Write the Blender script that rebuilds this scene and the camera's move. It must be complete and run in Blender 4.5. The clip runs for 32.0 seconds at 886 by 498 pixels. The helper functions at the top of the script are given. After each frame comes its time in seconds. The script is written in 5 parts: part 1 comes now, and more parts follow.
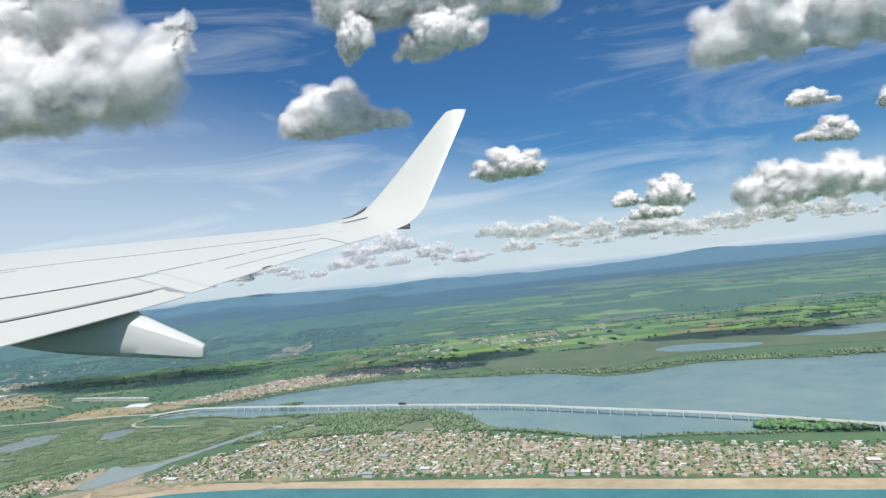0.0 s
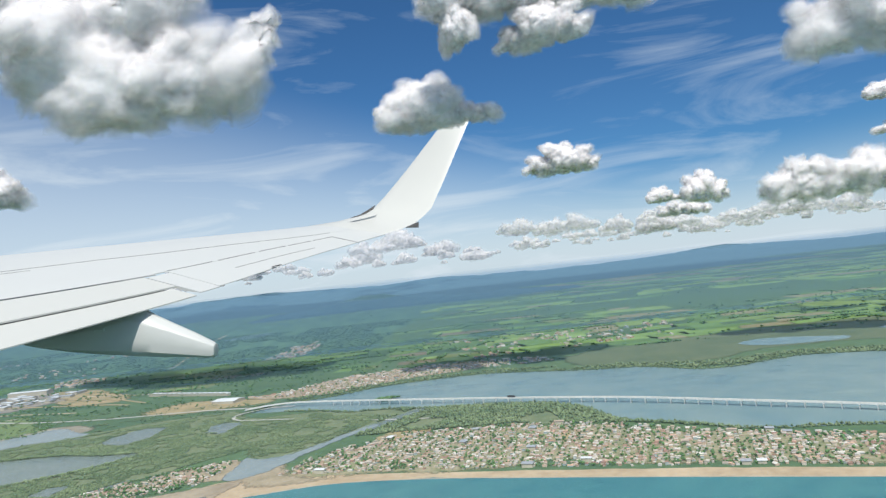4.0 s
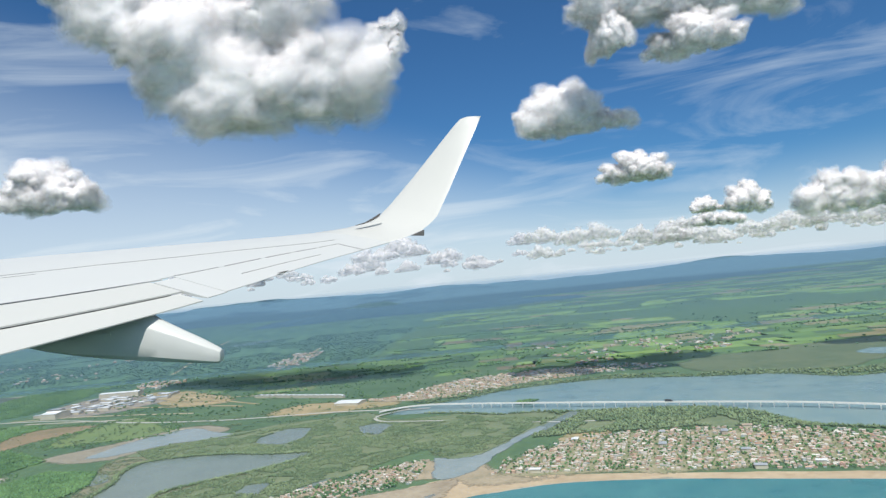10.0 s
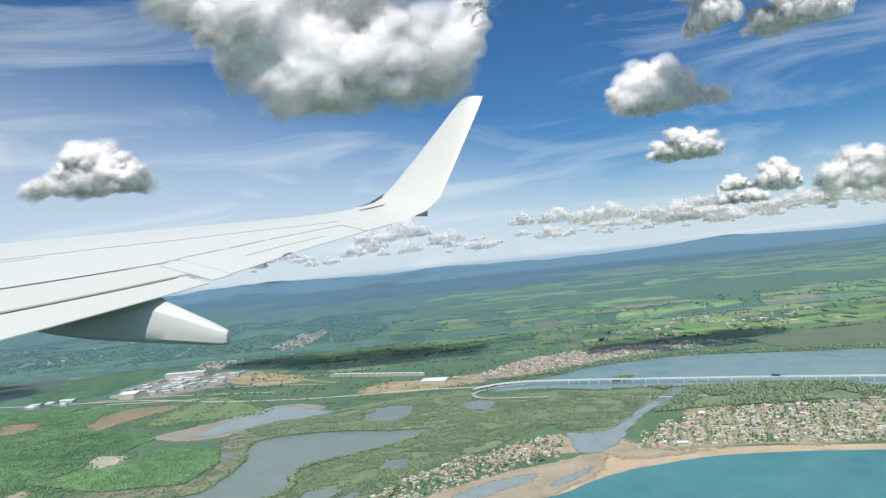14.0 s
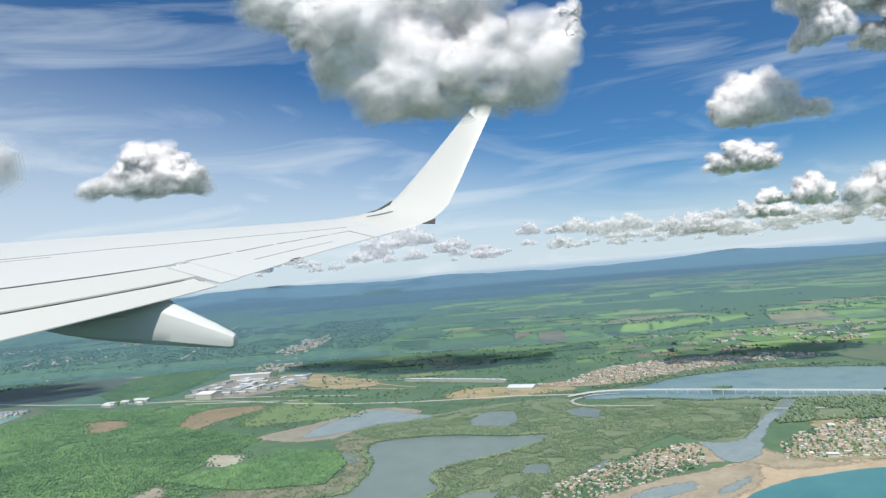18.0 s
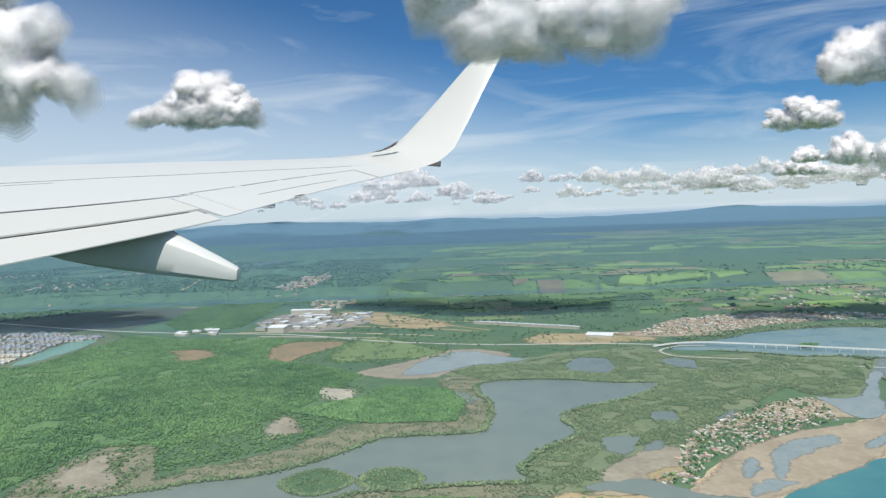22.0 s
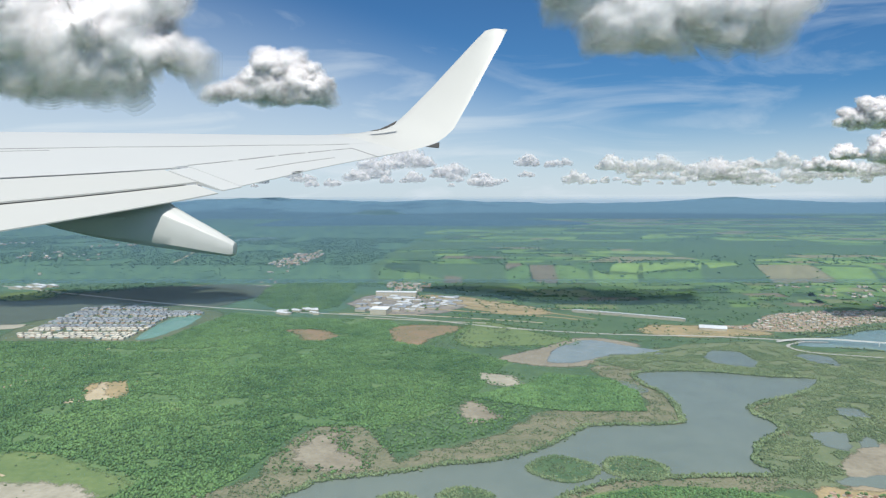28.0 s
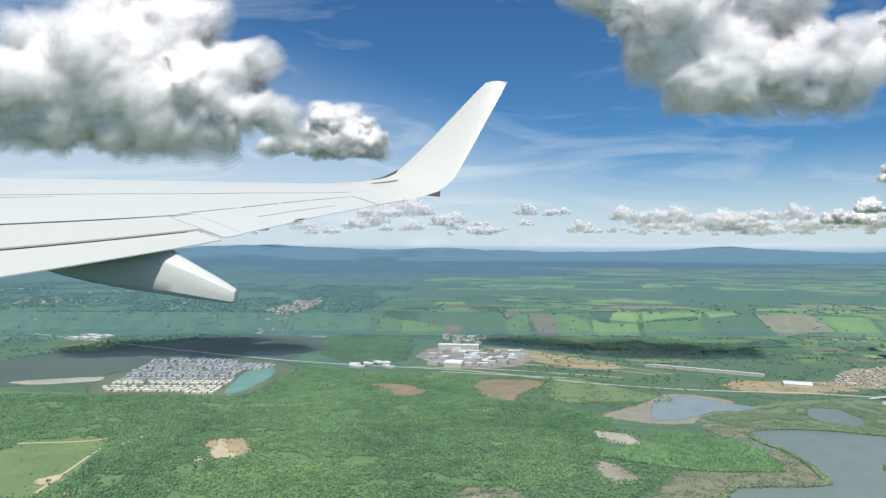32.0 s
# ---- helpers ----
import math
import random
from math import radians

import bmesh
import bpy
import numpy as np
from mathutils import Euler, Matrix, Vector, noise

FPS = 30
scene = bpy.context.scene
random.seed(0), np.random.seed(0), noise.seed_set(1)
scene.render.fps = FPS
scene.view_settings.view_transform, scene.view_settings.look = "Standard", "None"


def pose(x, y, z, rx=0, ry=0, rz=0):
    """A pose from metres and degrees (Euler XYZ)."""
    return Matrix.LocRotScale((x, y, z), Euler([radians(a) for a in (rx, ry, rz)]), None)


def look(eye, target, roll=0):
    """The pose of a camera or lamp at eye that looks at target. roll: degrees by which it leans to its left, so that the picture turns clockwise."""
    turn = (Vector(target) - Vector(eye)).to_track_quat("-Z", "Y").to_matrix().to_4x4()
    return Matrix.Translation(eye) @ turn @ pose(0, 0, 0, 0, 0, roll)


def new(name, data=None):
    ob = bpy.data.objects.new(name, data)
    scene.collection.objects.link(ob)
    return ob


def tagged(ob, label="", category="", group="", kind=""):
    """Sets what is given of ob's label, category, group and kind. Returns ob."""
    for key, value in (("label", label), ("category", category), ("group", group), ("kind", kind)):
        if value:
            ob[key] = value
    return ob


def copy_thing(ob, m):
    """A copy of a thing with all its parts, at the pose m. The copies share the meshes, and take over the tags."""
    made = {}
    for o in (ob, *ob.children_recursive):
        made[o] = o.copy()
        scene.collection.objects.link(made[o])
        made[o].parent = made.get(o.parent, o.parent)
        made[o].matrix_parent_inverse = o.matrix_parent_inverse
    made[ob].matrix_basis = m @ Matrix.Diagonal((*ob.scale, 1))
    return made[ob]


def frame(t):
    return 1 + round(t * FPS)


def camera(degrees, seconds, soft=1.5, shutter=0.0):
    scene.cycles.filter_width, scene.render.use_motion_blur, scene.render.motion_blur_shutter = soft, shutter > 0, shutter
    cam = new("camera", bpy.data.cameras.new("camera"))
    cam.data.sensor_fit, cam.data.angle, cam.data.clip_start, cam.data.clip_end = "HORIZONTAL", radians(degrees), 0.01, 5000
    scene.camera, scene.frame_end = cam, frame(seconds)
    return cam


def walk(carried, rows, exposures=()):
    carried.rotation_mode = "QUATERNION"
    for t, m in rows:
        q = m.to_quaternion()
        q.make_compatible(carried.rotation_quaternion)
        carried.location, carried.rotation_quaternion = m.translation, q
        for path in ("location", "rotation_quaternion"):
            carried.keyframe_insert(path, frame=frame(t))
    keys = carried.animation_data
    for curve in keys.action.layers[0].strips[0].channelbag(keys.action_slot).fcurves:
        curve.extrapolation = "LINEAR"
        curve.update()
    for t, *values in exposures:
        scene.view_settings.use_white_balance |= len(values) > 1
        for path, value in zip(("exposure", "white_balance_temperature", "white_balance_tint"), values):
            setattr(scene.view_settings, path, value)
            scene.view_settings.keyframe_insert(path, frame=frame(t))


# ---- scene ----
cam = camera(66.5, 32.0, soft=1.35)
METRES, EYE, TILT, LEAN, TURN = 52.8, 7.7004, 2.25, 5.98, 0.0
ROWS = [
    (0.0, 0.0, 0.0, 0.0, 0.0, 0.0, -0.0),
    (0.5, -0.0144, 0.0001, -0.0007, 0.16, 0.01, -0.24),
    (1.0, -0.0287, 0.0003, -0.0017, 0.25, 0.32, -0.43),
    (1.5, -0.0436, -0.0025, -0.0022, 0.16, 0.29, -0.64),
    (2.0, -0.0577, 0.0002, -0.0034, 0.34, 0.68, -0.59),
    (2.5, -0.0724, -0.0018, -0.004, 0.57, 0.6, -0.56),
    (3.0, -0.0867, -0.0025, -0.0046, 0.79, 0.76, -0.03),
    (3.5, -0.1012, -0.0008, -0.0056, 0.57, 0.22, 0.25),
    (5.5, -0.1599, -0.0015, -0.0082, 0.44, -0.38, -0.13),
    (6.0, -0.1749, -0.0039, -0.0097, 0.67, -0.24, -0.1),
    (6.5, -0.189, -0.0007, -0.0091, 0.44, -1.1, -0.07),
    (7.0, -0.2047, -0.0036, -0.0099, 0.48, -1.47, 0.0),
    (7.5, -0.2198, -0.0047, -0.0111, 0.7, -1.29, 0.14),
    (8.0, -0.2345, -0.0063, -0.0114, 0.69, -1.09, 0.15),
    (8.5, -0.2491, -0.0064, -0.012, 0.72, -0.67, 0.1),
    (9.0, -0.2647, -0.0024, -0.0115, 0.41, -0.72, -0.11),
    (9.5, -0.2791, -0.0073, -0.0126, 0.64, 0.08, -0.26),
    (10.0, -0.2942, -0.0072, -0.0131, 0.65, 0.59, -0.46),
    (10.5, -0.3096, -0.0067, -0.0133, 0.64, 0.65, -0.6),
    (11.0, -0.3247, -0.0064, -0.0133, 0.51, 0.45, -0.59),
    (11.5, -0.3401, -0.0082, -0.0141, 0.51, 0.46, -0.48),
    (12.0, -0.3553, -0.0078, -0.0147, 0.54, 0.26, -0.29),
    (12.5, -0.3705, -0.0103, -0.015, 0.47, -0.25, -0.11),
    (13.0, -0.385, -0.0076, -0.0164, 0.49, -0.67, 0.06),
    (13.5, -0.4011, -0.0115, -0.0169, 0.67, -0.89, 0.06),
    (14.0, -0.4162, -0.0105, -0.0169, 0.74, -1.05, -0.04),
    (14.5, -0.432, -0.0118, -0.0171, 0.69, -1.15, -0.12),
    (16.5, -0.4943, -0.0147, -0.0187, 0.74, 0.26, -1.29),
    (17.0, -0.5093, -0.0134, -0.0201, 0.88, 0.13, -1.33),
    (17.5, -0.5249, -0.0144, -0.0204, 0.92, -0.44, -1.33),
    (18.0, -0.541, -0.0155, -0.0212, 1.14, -0.38, -1.22),
    (18.5, -0.5564, -0.0164, -0.0219, 1.21, -0.15, -1.22),
    (19.0, -0.5721, -0.0164, -0.022, 1.25, 0.58, -1.16),
    (19.5, -0.5885, -0.0173, -0.0226, 1.35, 1.15, -1.19),
    (20.0, -0.6037, -0.0176, -0.023, 1.28, 1.13, -1.24),
    (20.5, -0.6193, -0.0175, -0.0235, 1.21, 0.8, -1.21),
    (21.0, -0.6351, -0.0188, -0.0247, 1.48, 0.76, -1.26),
    (21.5, -0.6525, -0.0216, -0.0255, 2.14, -1.55, -2.57),
    (22.0, -0.6668, -0.0186, -0.0255, 1.29, -5.19, -3.78),
    (22.5, -0.6828, -0.0216, -0.0262, 1.09, -4.29, -4.59),
    (23.0, -0.6986, -0.0196, -0.0269, 1.18, -4.61, -5.06),
    (23.5, -0.7143, -0.0205, -0.0278, 1.15, -7.61, -5.19),
    (24.0, -0.7309, -0.0218, -0.0288, 1.49, -8.02, -5.24),
    (24.5, -0.7472, -0.023, -0.0293, 1.73, -7.46, -5.61),
    (25.0, -0.7626, -0.0231, -0.0294, 1.73, -8.21, -4.97),
    (25.5, -0.7792, -0.0249, -0.0302, 1.34, -7.67, -5.79),
    (27.5, -0.844, -0.0285, -0.0327, 0.88, -6.61, -6.1),
    (28.0, -0.8596, -0.0293, -0.033, 0.75, -6.7, -5.84),
    (28.5, -0.8765, -0.0298, -0.0337, 0.79, -6.52, -5.68),
    (29.0, -0.8929, -0.0301, -0.0344, 0.76, -6.35, -5.5),
    (29.5, -0.909, -0.0307, -0.0346, 0.69, -6.17, -5.55),
    (30.0, -0.926, -0.0335, -0.0345, 0.67, -6.02, -5.61),
    (30.5, -0.9424, -0.034, -0.0355, 0.7, -5.43, -5.67),
    (31.0, -0.9586, -0.0345, -0.0355, 0.68, -4.68, -5.83),
    (31.5, -0.9757, -0.0358, -0.0357, 0.62, -3.74, -6.01),
    (32.0, -0.9924, -0.0389, -0.0362, 0.58, -2.63, -6.17),
]
walk(cam, [(t, pose(0, 0, EYE, TILT, LEAN, TURN) @ pose(METRES * x, METRES * y, METRES * z, 90 + pitch, roll, yaw)) for t, x, y, z, yaw, pitch, roll in ROWS], [(0, 0.07), (8, 0.09), (13, 0.12), (19, 0.12), (22, 0.06), (25, 0.03), (29, 0.06), (32, 0.10)])

# ---- world, sun, exposure ----
SUN_TO = Vector((0.05, -0.57, 0.82)).normalized()
SUN_EL = math.asin(SUN_TO.z)
SUN_AZ = math.atan2(SUN_TO.x, SUN_TO.y)


def node(nt, kind, at=(0, 0), **sets):
    n = nt.nodes.new(kind)
    n.location = at
    for key, value in sets.items():
        n.inputs[key.replace("_", " ")].default_value = value
    return n


world = bpy.data.worlds.new("sky")
scene.world = world
world.use_nodes = True
wt = world.node_tree
wt.nodes.clear()
sky = wt.nodes.new("ShaderNodeTexSky")
sky.sky_type = "NISHITA"
sky.sun_disc = False
sky.sun_elevation = SUN_EL
sky.sun_rotation = SUN_AZ
sky.altitude = 500
sky.air_density, sky.dust_density, sky.ozone_density = 1.0, 0.6, 3.0
coord = wt.nodes.new("ShaderNodeTexCoord")
stretch = wt.nodes.new("ShaderNodeMapping")
stretch.inputs["Scale"].default_value = (1.0, 0.9, 5.5)
stretch.inputs["Rotation"].default_value = (0.0, radians(8), radians(20))
wisp = node(wt, "ShaderNodeTexNoise", Scale=2.6, Detail=9.0, Roughness=0.56, Distortion=0.9)
ramp = wt.nodes.new("ShaderNodeValToRGB")
ramp.color_ramp.elements[0].position, ramp.color_ramp.elements[1].position = 0.50, 0.82
veil = node(wt, "ShaderNodeMix")
veil.data_type = "RGBA"
veil.inputs["B"].default_value = (7.6, 8.6, 9.4, 1)
split = wt.nodes.new("ShaderNodeSeparateXYZ")
low = node(wt, "ShaderNodeMapRange")
low.interpolation_type = "SMOOTHSTEP"
for i, v in ((1, 0.0), (2, 0.19), (3, 0.80), (4, 0.0)):
    low.inputs[i].default_value = v
most = node(wt, "ShaderNodeMath")
most.operation = "ADD"
most.use_clamp = True
thin = node(wt, "ShaderNodeMath")
thin.operation = "MULTIPLY"
thin.inputs[1].default_value = 0.6
deep = node(wt, "ShaderNodeMix")
deep.data_type = "RGBA"
deep.blend_type = "MULTIPLY"
deep.inputs["Factor"].default_value = 1.0
deep.inputs["B"].default_value = (0.35, 0.67, 0.92, 1)
bg = node(wt, "ShaderNodeBackground", Strength=0.088)
wout = wt.nodes.new("ShaderNodeOutputWorld")
# bright veil added to the unseen upper sky, to lighten the shadows
high = node(wt, "ShaderNodeMapRange")
for i, v in ((1, 0.46), (2, 0.80), (3, 0.0), (4, 0.92)):
    high.inputs[i].default_value = v
both = node(wt, "ShaderNodeMath")
both.operation = "ADD"
# the veil stands higher towards the west
side = node(wt, "ShaderNodeMapRange")
for i, v in ((1, -0.55), (2, 0.25), (3, 0.42), (4, 0.15)):
    side.inputs[i].default_value = v
wt.links.new(split.outputs["X"], side.inputs[0])
wt.links.new(side.outputs[0], low.inputs[2])
wt.links.new(split.outputs["Z"], high.inputs[0])
wt.links.new(low.outputs[0], both.inputs[0])
wt.links.new(high.outputs[0], both.inputs[1])
wt.links.new(coord.outputs["Generated"], stretch.inputs["Vector"])
wt.links.new(stretch.outputs["Vector"], wisp.inputs["Vector"])
wt.links.new(wisp.outputs["Fac"], ramp.inputs["Fac"])
wt.links.new(ramp.outputs["Color"], thin.inputs[0])
wt.links.new(coord.outputs["Generated"], split.inputs[0])
wt.links.new(split.outputs["Z"], low.inputs[0])
wt.links.new(thin.outputs[0], most.inputs[0])
wt.links.new(both.outputs[0], most.inputs[1])
wt.links.new(most.outputs[0], veil.inputs["Factor"])
wt.links.new(sky.outputs["Color"], deep.inputs["A"])
wt.links.new(deep.outputs["Result"], veil.inputs["A"])
wt.links.new(veil.outputs["Result"], bg.inputs["Color"])
wt.links.new(bg.outputs[0], wout.inputs[0])

scene.cycles.transparent_max_bounces = 32
sun = new("sun", bpy.data.lights.new("sun", "SUN"))
sun.data.energy, sun.data.angle, sun.data.color = 4.3, radians(0.5), (0.98, 0.96, 0.89)
sun.matrix_world = look(SUN_TO * 3000, (0, 0, 0))


# ---- materials ----
def material(name, dark, light, scale, rough=0.8, bump=0.0, fine=8.0, vary="", metal=0.0, spread=0.0, third=None):
    """Two colours mixed by noise at two scales, with relief; vary: 'object' or 'island' shifts the brightness piece by piece."""
    m = bpy.data.materials.new(name)
    m.use_nodes = True
    nt = m.node_tree
    p = nt.nodes["Principled BSDF"]
    tc = nt.nodes.new("ShaderNodeTexCoord")
    n1 = node(nt, "ShaderNodeTexNoise", Scale=1.0 / scale, Detail=6.0, Roughness=0.62)
    n2 = node(nt, "ShaderNodeTexNoise", Scale=fine / scale, Detail=5.0, Roughness=0.6)
    nt.links.new(tc.outputs["Object"], n1.inputs["Vector"])
    nt.links.new(tc.outputs["Object"], n2.inputs["Vector"])
    mixf = node(nt, "ShaderNodeMix")
    mixf.data_type = "FLOAT"
    mixf.inputs["Factor"].default_value = 0.45
    nt.links.new(n1.outputs["Fac"], mixf.inputs["A"])
    nt.links.new(n2.outputs["Fac"], mixf.inputs["B"])
    r = nt.nodes.new("ShaderNodeValToRGB")
    e = r.color_ramp.elements
    e[0].position, e[0].color = 0.36, (*dark, 1)
    e[1].position, e[1].color = 0.64, (*light, 1)
    if third:
        x = e.new(0.72)
        x.color = (*third, 1)
    nt.links.new(mixf.outputs["Result"], r.inputs["Fac"])
    out = r.outputs["Color"]
    if vary:
        if vary == "object":
            src = nt.nodes.new("ShaderNodeObjectInfo").outputs["Random"]
        else:
            src = nt.nodes.new("ShaderNodeNewGeometry").outputs["Random Per Island"]
        hs = nt.nodes.new("ShaderNodeHueSaturation")
        mr = node(nt, "ShaderNodeMapRange")
        mr.inputs[3].default_value, mr.inputs[4].default_value = 1.0 - spread, 1.0 + spread
        nt.links.new(src, mr.inputs[0])
        nt.links.new(mr.outputs[0], hs.inputs["Value"])
        nt.links.new(out, hs.inputs["Color"])
        out = hs.outputs["Color"]
    nt.links.new(out, p.inputs["Base Color"])
    p.inputs["Roughness"].default_value, p.inputs["Metallic"].default_value = rough, metal
    if bump:
        b = node(nt, "ShaderNodeBump", Strength=0.6, Distance=bump)
        nt.links.new(mixf.outputs["Result"], b.inputs["Height"])
        nt.links.new(b.outputs["Normal"], p.inputs["Normal"])
    return m


def palette(name, colours, vary, rough=0.8, scale=2.0, low=0.75):
    """One of several colours for each piece, with a little grime."""
    m = material(name, (low, low, low), (1, 1, 1), scale, rough)
    nt = m.node_tree
    p = nt.nodes["Principled BSDF"]
    if vary == "object":
        src = nt.nodes.new("ShaderNodeObjectInfo").outputs["Random"]
    else:
        src = nt.nodes.new("ShaderNodeNewGeometry").outputs["Random Per Island"]
    r = nt.nodes.new("ShaderNodeValToRGB")
    r.color_ramp.interpolation = "CONSTANT"
    e = r.color_ramp.elements
    while len(e) < len(colours):
        e.new(0.5)
    for i, c in enumerate(colours):
        e[i].position = i / len(colours)
    for i, c in enumerate(colours):
        e[i].color = (*c, 1)
    nt.links.new(src, r.inputs["Fac"])
    mix = node(nt, "ShaderNodeMix")
    mix.data_type, mix.blend_type = "RGBA", "MULTIPLY"
    mix.inputs["Factor"].default_value = 1.0
    old = p.inputs["Base Color"].links[0].from_socket
    nt.links.new(old, mix.inputs["A"])
    nt.links.new(r.outputs["Color"], mix.inputs["B"])
    nt.links.new(mix.outputs["Result"], p.inputs["Base Color"])
    return m


M_GROUND = material("grass_and_marsh", (0.048, 0.105, 0.052), (0.110, 0.180, 0.080), 90, 0.95, 0.5, 14, third=(0.19, 0.19, 0.105))
M_FIELD = palette("crop_fields", [(0.105, 0.205, 0.075), (0.075, 0.155, 0.065), (0.165, 0.28, 0.085), (0.055, 0.115, 0.055), (0.19, 0.235, 0.10), (0.085, 0.175, 0.07), (0.22, 0.19, 0.125), (0.12, 0.22, 0.08)], "island", 0.95, 420, 0.6)
M_FIELD_E = palette("bright_crop_fields", [(0.19, 0.31, 0.09), (0.25, 0.39, 0.11), (0.13, 0.24, 0.08), (0.25, 0.37, 0.12), (0.21, 0.345, 0.10), (0.30, 0.28, 0.16), (0.16, 0.29, 0.09)], "island", 0.95, 420, 0.6)
M_WOOD = material("tree_leaves", (0.048, 0.116, 0.044), (0.150, 0.265, 0.094), 60, 0.95, 0, 7, "island", 0, 0.36, third=(0.19, 0.24, 0.10))
M_UNDER = material("forest_undergrowth", (0.07, 0.15, 0.056), (0.165, 0.25, 0.098), 46, 0.95, 0.3, 9, third=(0.23, 0.255, 0.125))
M_MANGROVE = material("mangrove_leaves", (0.085, 0.14, 0.068), (0.20, 0.25, 0.13), 22, 0.9, 0, 8, "island", 0, 0.36, third=(0.29, 0.27, 0.19))
# far forest and hill colours hold the bluish tint of distance haze
M_HAZED_WOOD = material("far_forest", (0.050, 0.115, 0.080), (0.115, 0.215, 0.115), 420, 0.95, 2.0, 9)
M_HAZED_HILL = material("far_hill_forest", (0.045, 0.10, 0.135), (0.075, 0.14, 0.17), 220, 0.95, 6.0, 9)
M_SAND = material("beach_sand", (0.36, 0.27, 0.17), (0.52, 0.41, 0.28), 26, 0.9, 0.05, 7)
M_MUD = material("tidal_mud", (0.20, 0.17, 0.12), (0.36, 0.32, 0.24), 14, 0.6, 0.05, 6)
M_FLAT = material("wet_tidal_sand", (0.27, 0.215, 0.145), (0.42, 0.345, 0.245), 12, 0.55, 0.04, 5)
M_PALE = material("dry_salt_flat", (0.30, 0.28, 0.21), (0.47, 0.43, 0.35), 14, 0.85, 0.05, 6)
M_SOIL = material("red_bare_soil", (0.15, 0.15, 0.075), (0.34, 0.22, 0.14), 16, 0.95, 0.1, 7)
M_OCHRE = material("ochre_bare_soil", (0.21, 0.20, 0.10), (0.47, 0.345, 0.195), 16, 0.95, 0.1, 7)
M_MEADOW = material("open_meadow", (0.10, 0.165, 0.06), (0.19, 0.25, 0.095), 22, 0.95, 0.1, 9, third=(0.33, 0.29, 0.15))
M_MARSH = material("olive_marsh_grass", (0.10, 0.15, 0.075), (0.20, 0.225, 0.125), 14, 0.95, 0.1, 7, third=(0.28, 0.255, 0.18))
M_SCRUB = material("dry_mangrove_scrub", (0.12, 0.145, 0.08), (0.27, 0.24, 0.165), 9, 0.95, 0.15, 8)
M_REED = material("green_reed_marsh", (0.065, 0.11, 0.058), (0.15, 0.175, 0.095), 40, 0.95, 0.1, 9)
# plain's colour darkened to stand for the cloud shade on it
M_SHADED_PLAIN = material("brown_wet_plain", (0.055, 0.08, 0.066), (0.10, 0.125, 0.092), 60, 0.9, 0.1, 9)
M_ROAD = material("pale_road_concrete", (0.36, 0.35, 0.32), (0.50, 0.48, 0.44), 8, 0.85, 0.0)
M_DIRT = material("dirt_track", (0.42, 0.34, 0.22), (0.56, 0.47, 0.33), 8, 0.95, 0.0)
M_EARTH = material("sandy_village_earth", (0.22, 0.19, 0.12), (0.43, 0.35, 0.25), 7, 0.95, 0.0)
M_YARD = material("trodden_ground", (0.13, 0.17, 0.07), (0.38, 0.32, 0.22), 9, 0.95, 0.0)
M_CONC = material("bridge_concrete", (0.62, 0.62, 0.60), (0.76, 0.75, 0.72), 5, 0.8, 0.0)
M_DARK = material("dark_paint", (0.02, 0.02, 0.02), (0.045, 0.045, 0.045), 2, 0.6)
M_WHITEROOF = material("white_sheet_roof", (0.60, 0.61, 0.62), (0.78, 0.79, 0.80), 6, 0.5, 0, 6, "island", 0, 0.12)
M_CREAMROOF = material("cream_sheet_roof", (0.58, 0.53, 0.44), (0.74, 0.69, 0.58), 6, 0.6, 0, 6, "object", 0, 0.15)
M_GREYROOF = material("grey_sheet_roof", (0.26, 0.28, 0.31), (0.42, 0.44, 0.47), 6, 0.5, 0, 6, "island", 0, 0.3)
ROOFS = [(0.40, 0.25, 0.18), (0.48, 0.35, 0.27), (0.46, 0.42, 0.37), (0.58, 0.52, 0.44), (0.33, 0.20, 0.15), (0.50, 0.46, 0.41), (0.52, 0.41, 0.32), (0.72, 0.68, 0.62), (0.62, 0.58, 0.52), (0.44, 0.38, 0.31), (0.60, 0.52, 0.43), (0.60, 0.40, 0.30)]
WALLS = [(0.62, 0.56, 0.47), (0.70, 0.66, 0.60), (0.55, 0.40, 0.30), (0.58, 0.53, 0.42), (0.42, 0.50, 0.50), (0.66, 0.50, 0.38)]
M_ROOF_I, M_WALL_I = palette("sheet_roofs", ROOFS, "island", 0.75), palette("plaster_walls", WALLS, "island", 0.85)
M_ROOF_O, M_WALL_O = palette("sheet_roof", ROOFS, "object", 0.75), palette("plaster_wall", WALLS, "object", 0.85)


def water(name, deep_colour, shoal, scale, ripple, rough):
    m = material(name, deep_colour, shoal, scale, rough, 0.0, 5)
    nt = m.node_tree
    p = nt.nodes["Principled BSDF"]
    p.inputs["IOR"].default_value = 1.33
    w = node(nt, "ShaderNodeTexNoise", Scale=1.2, Detail=6.0, Roughness=0.65)
    tc = nt.nodes.new("ShaderNodeTexCoord")
    b = node(nt, "ShaderNodeBump", Strength=0.5, Distance=ripple)
    nt.links.new(tc.outputs["Object"], w.inputs["Vector"])
    nt.links.new(w.outputs["Fac"], b.inputs["Height"])
    nt.links.new(b.outputs["Normal"], p.inputs["Normal"])
    return m


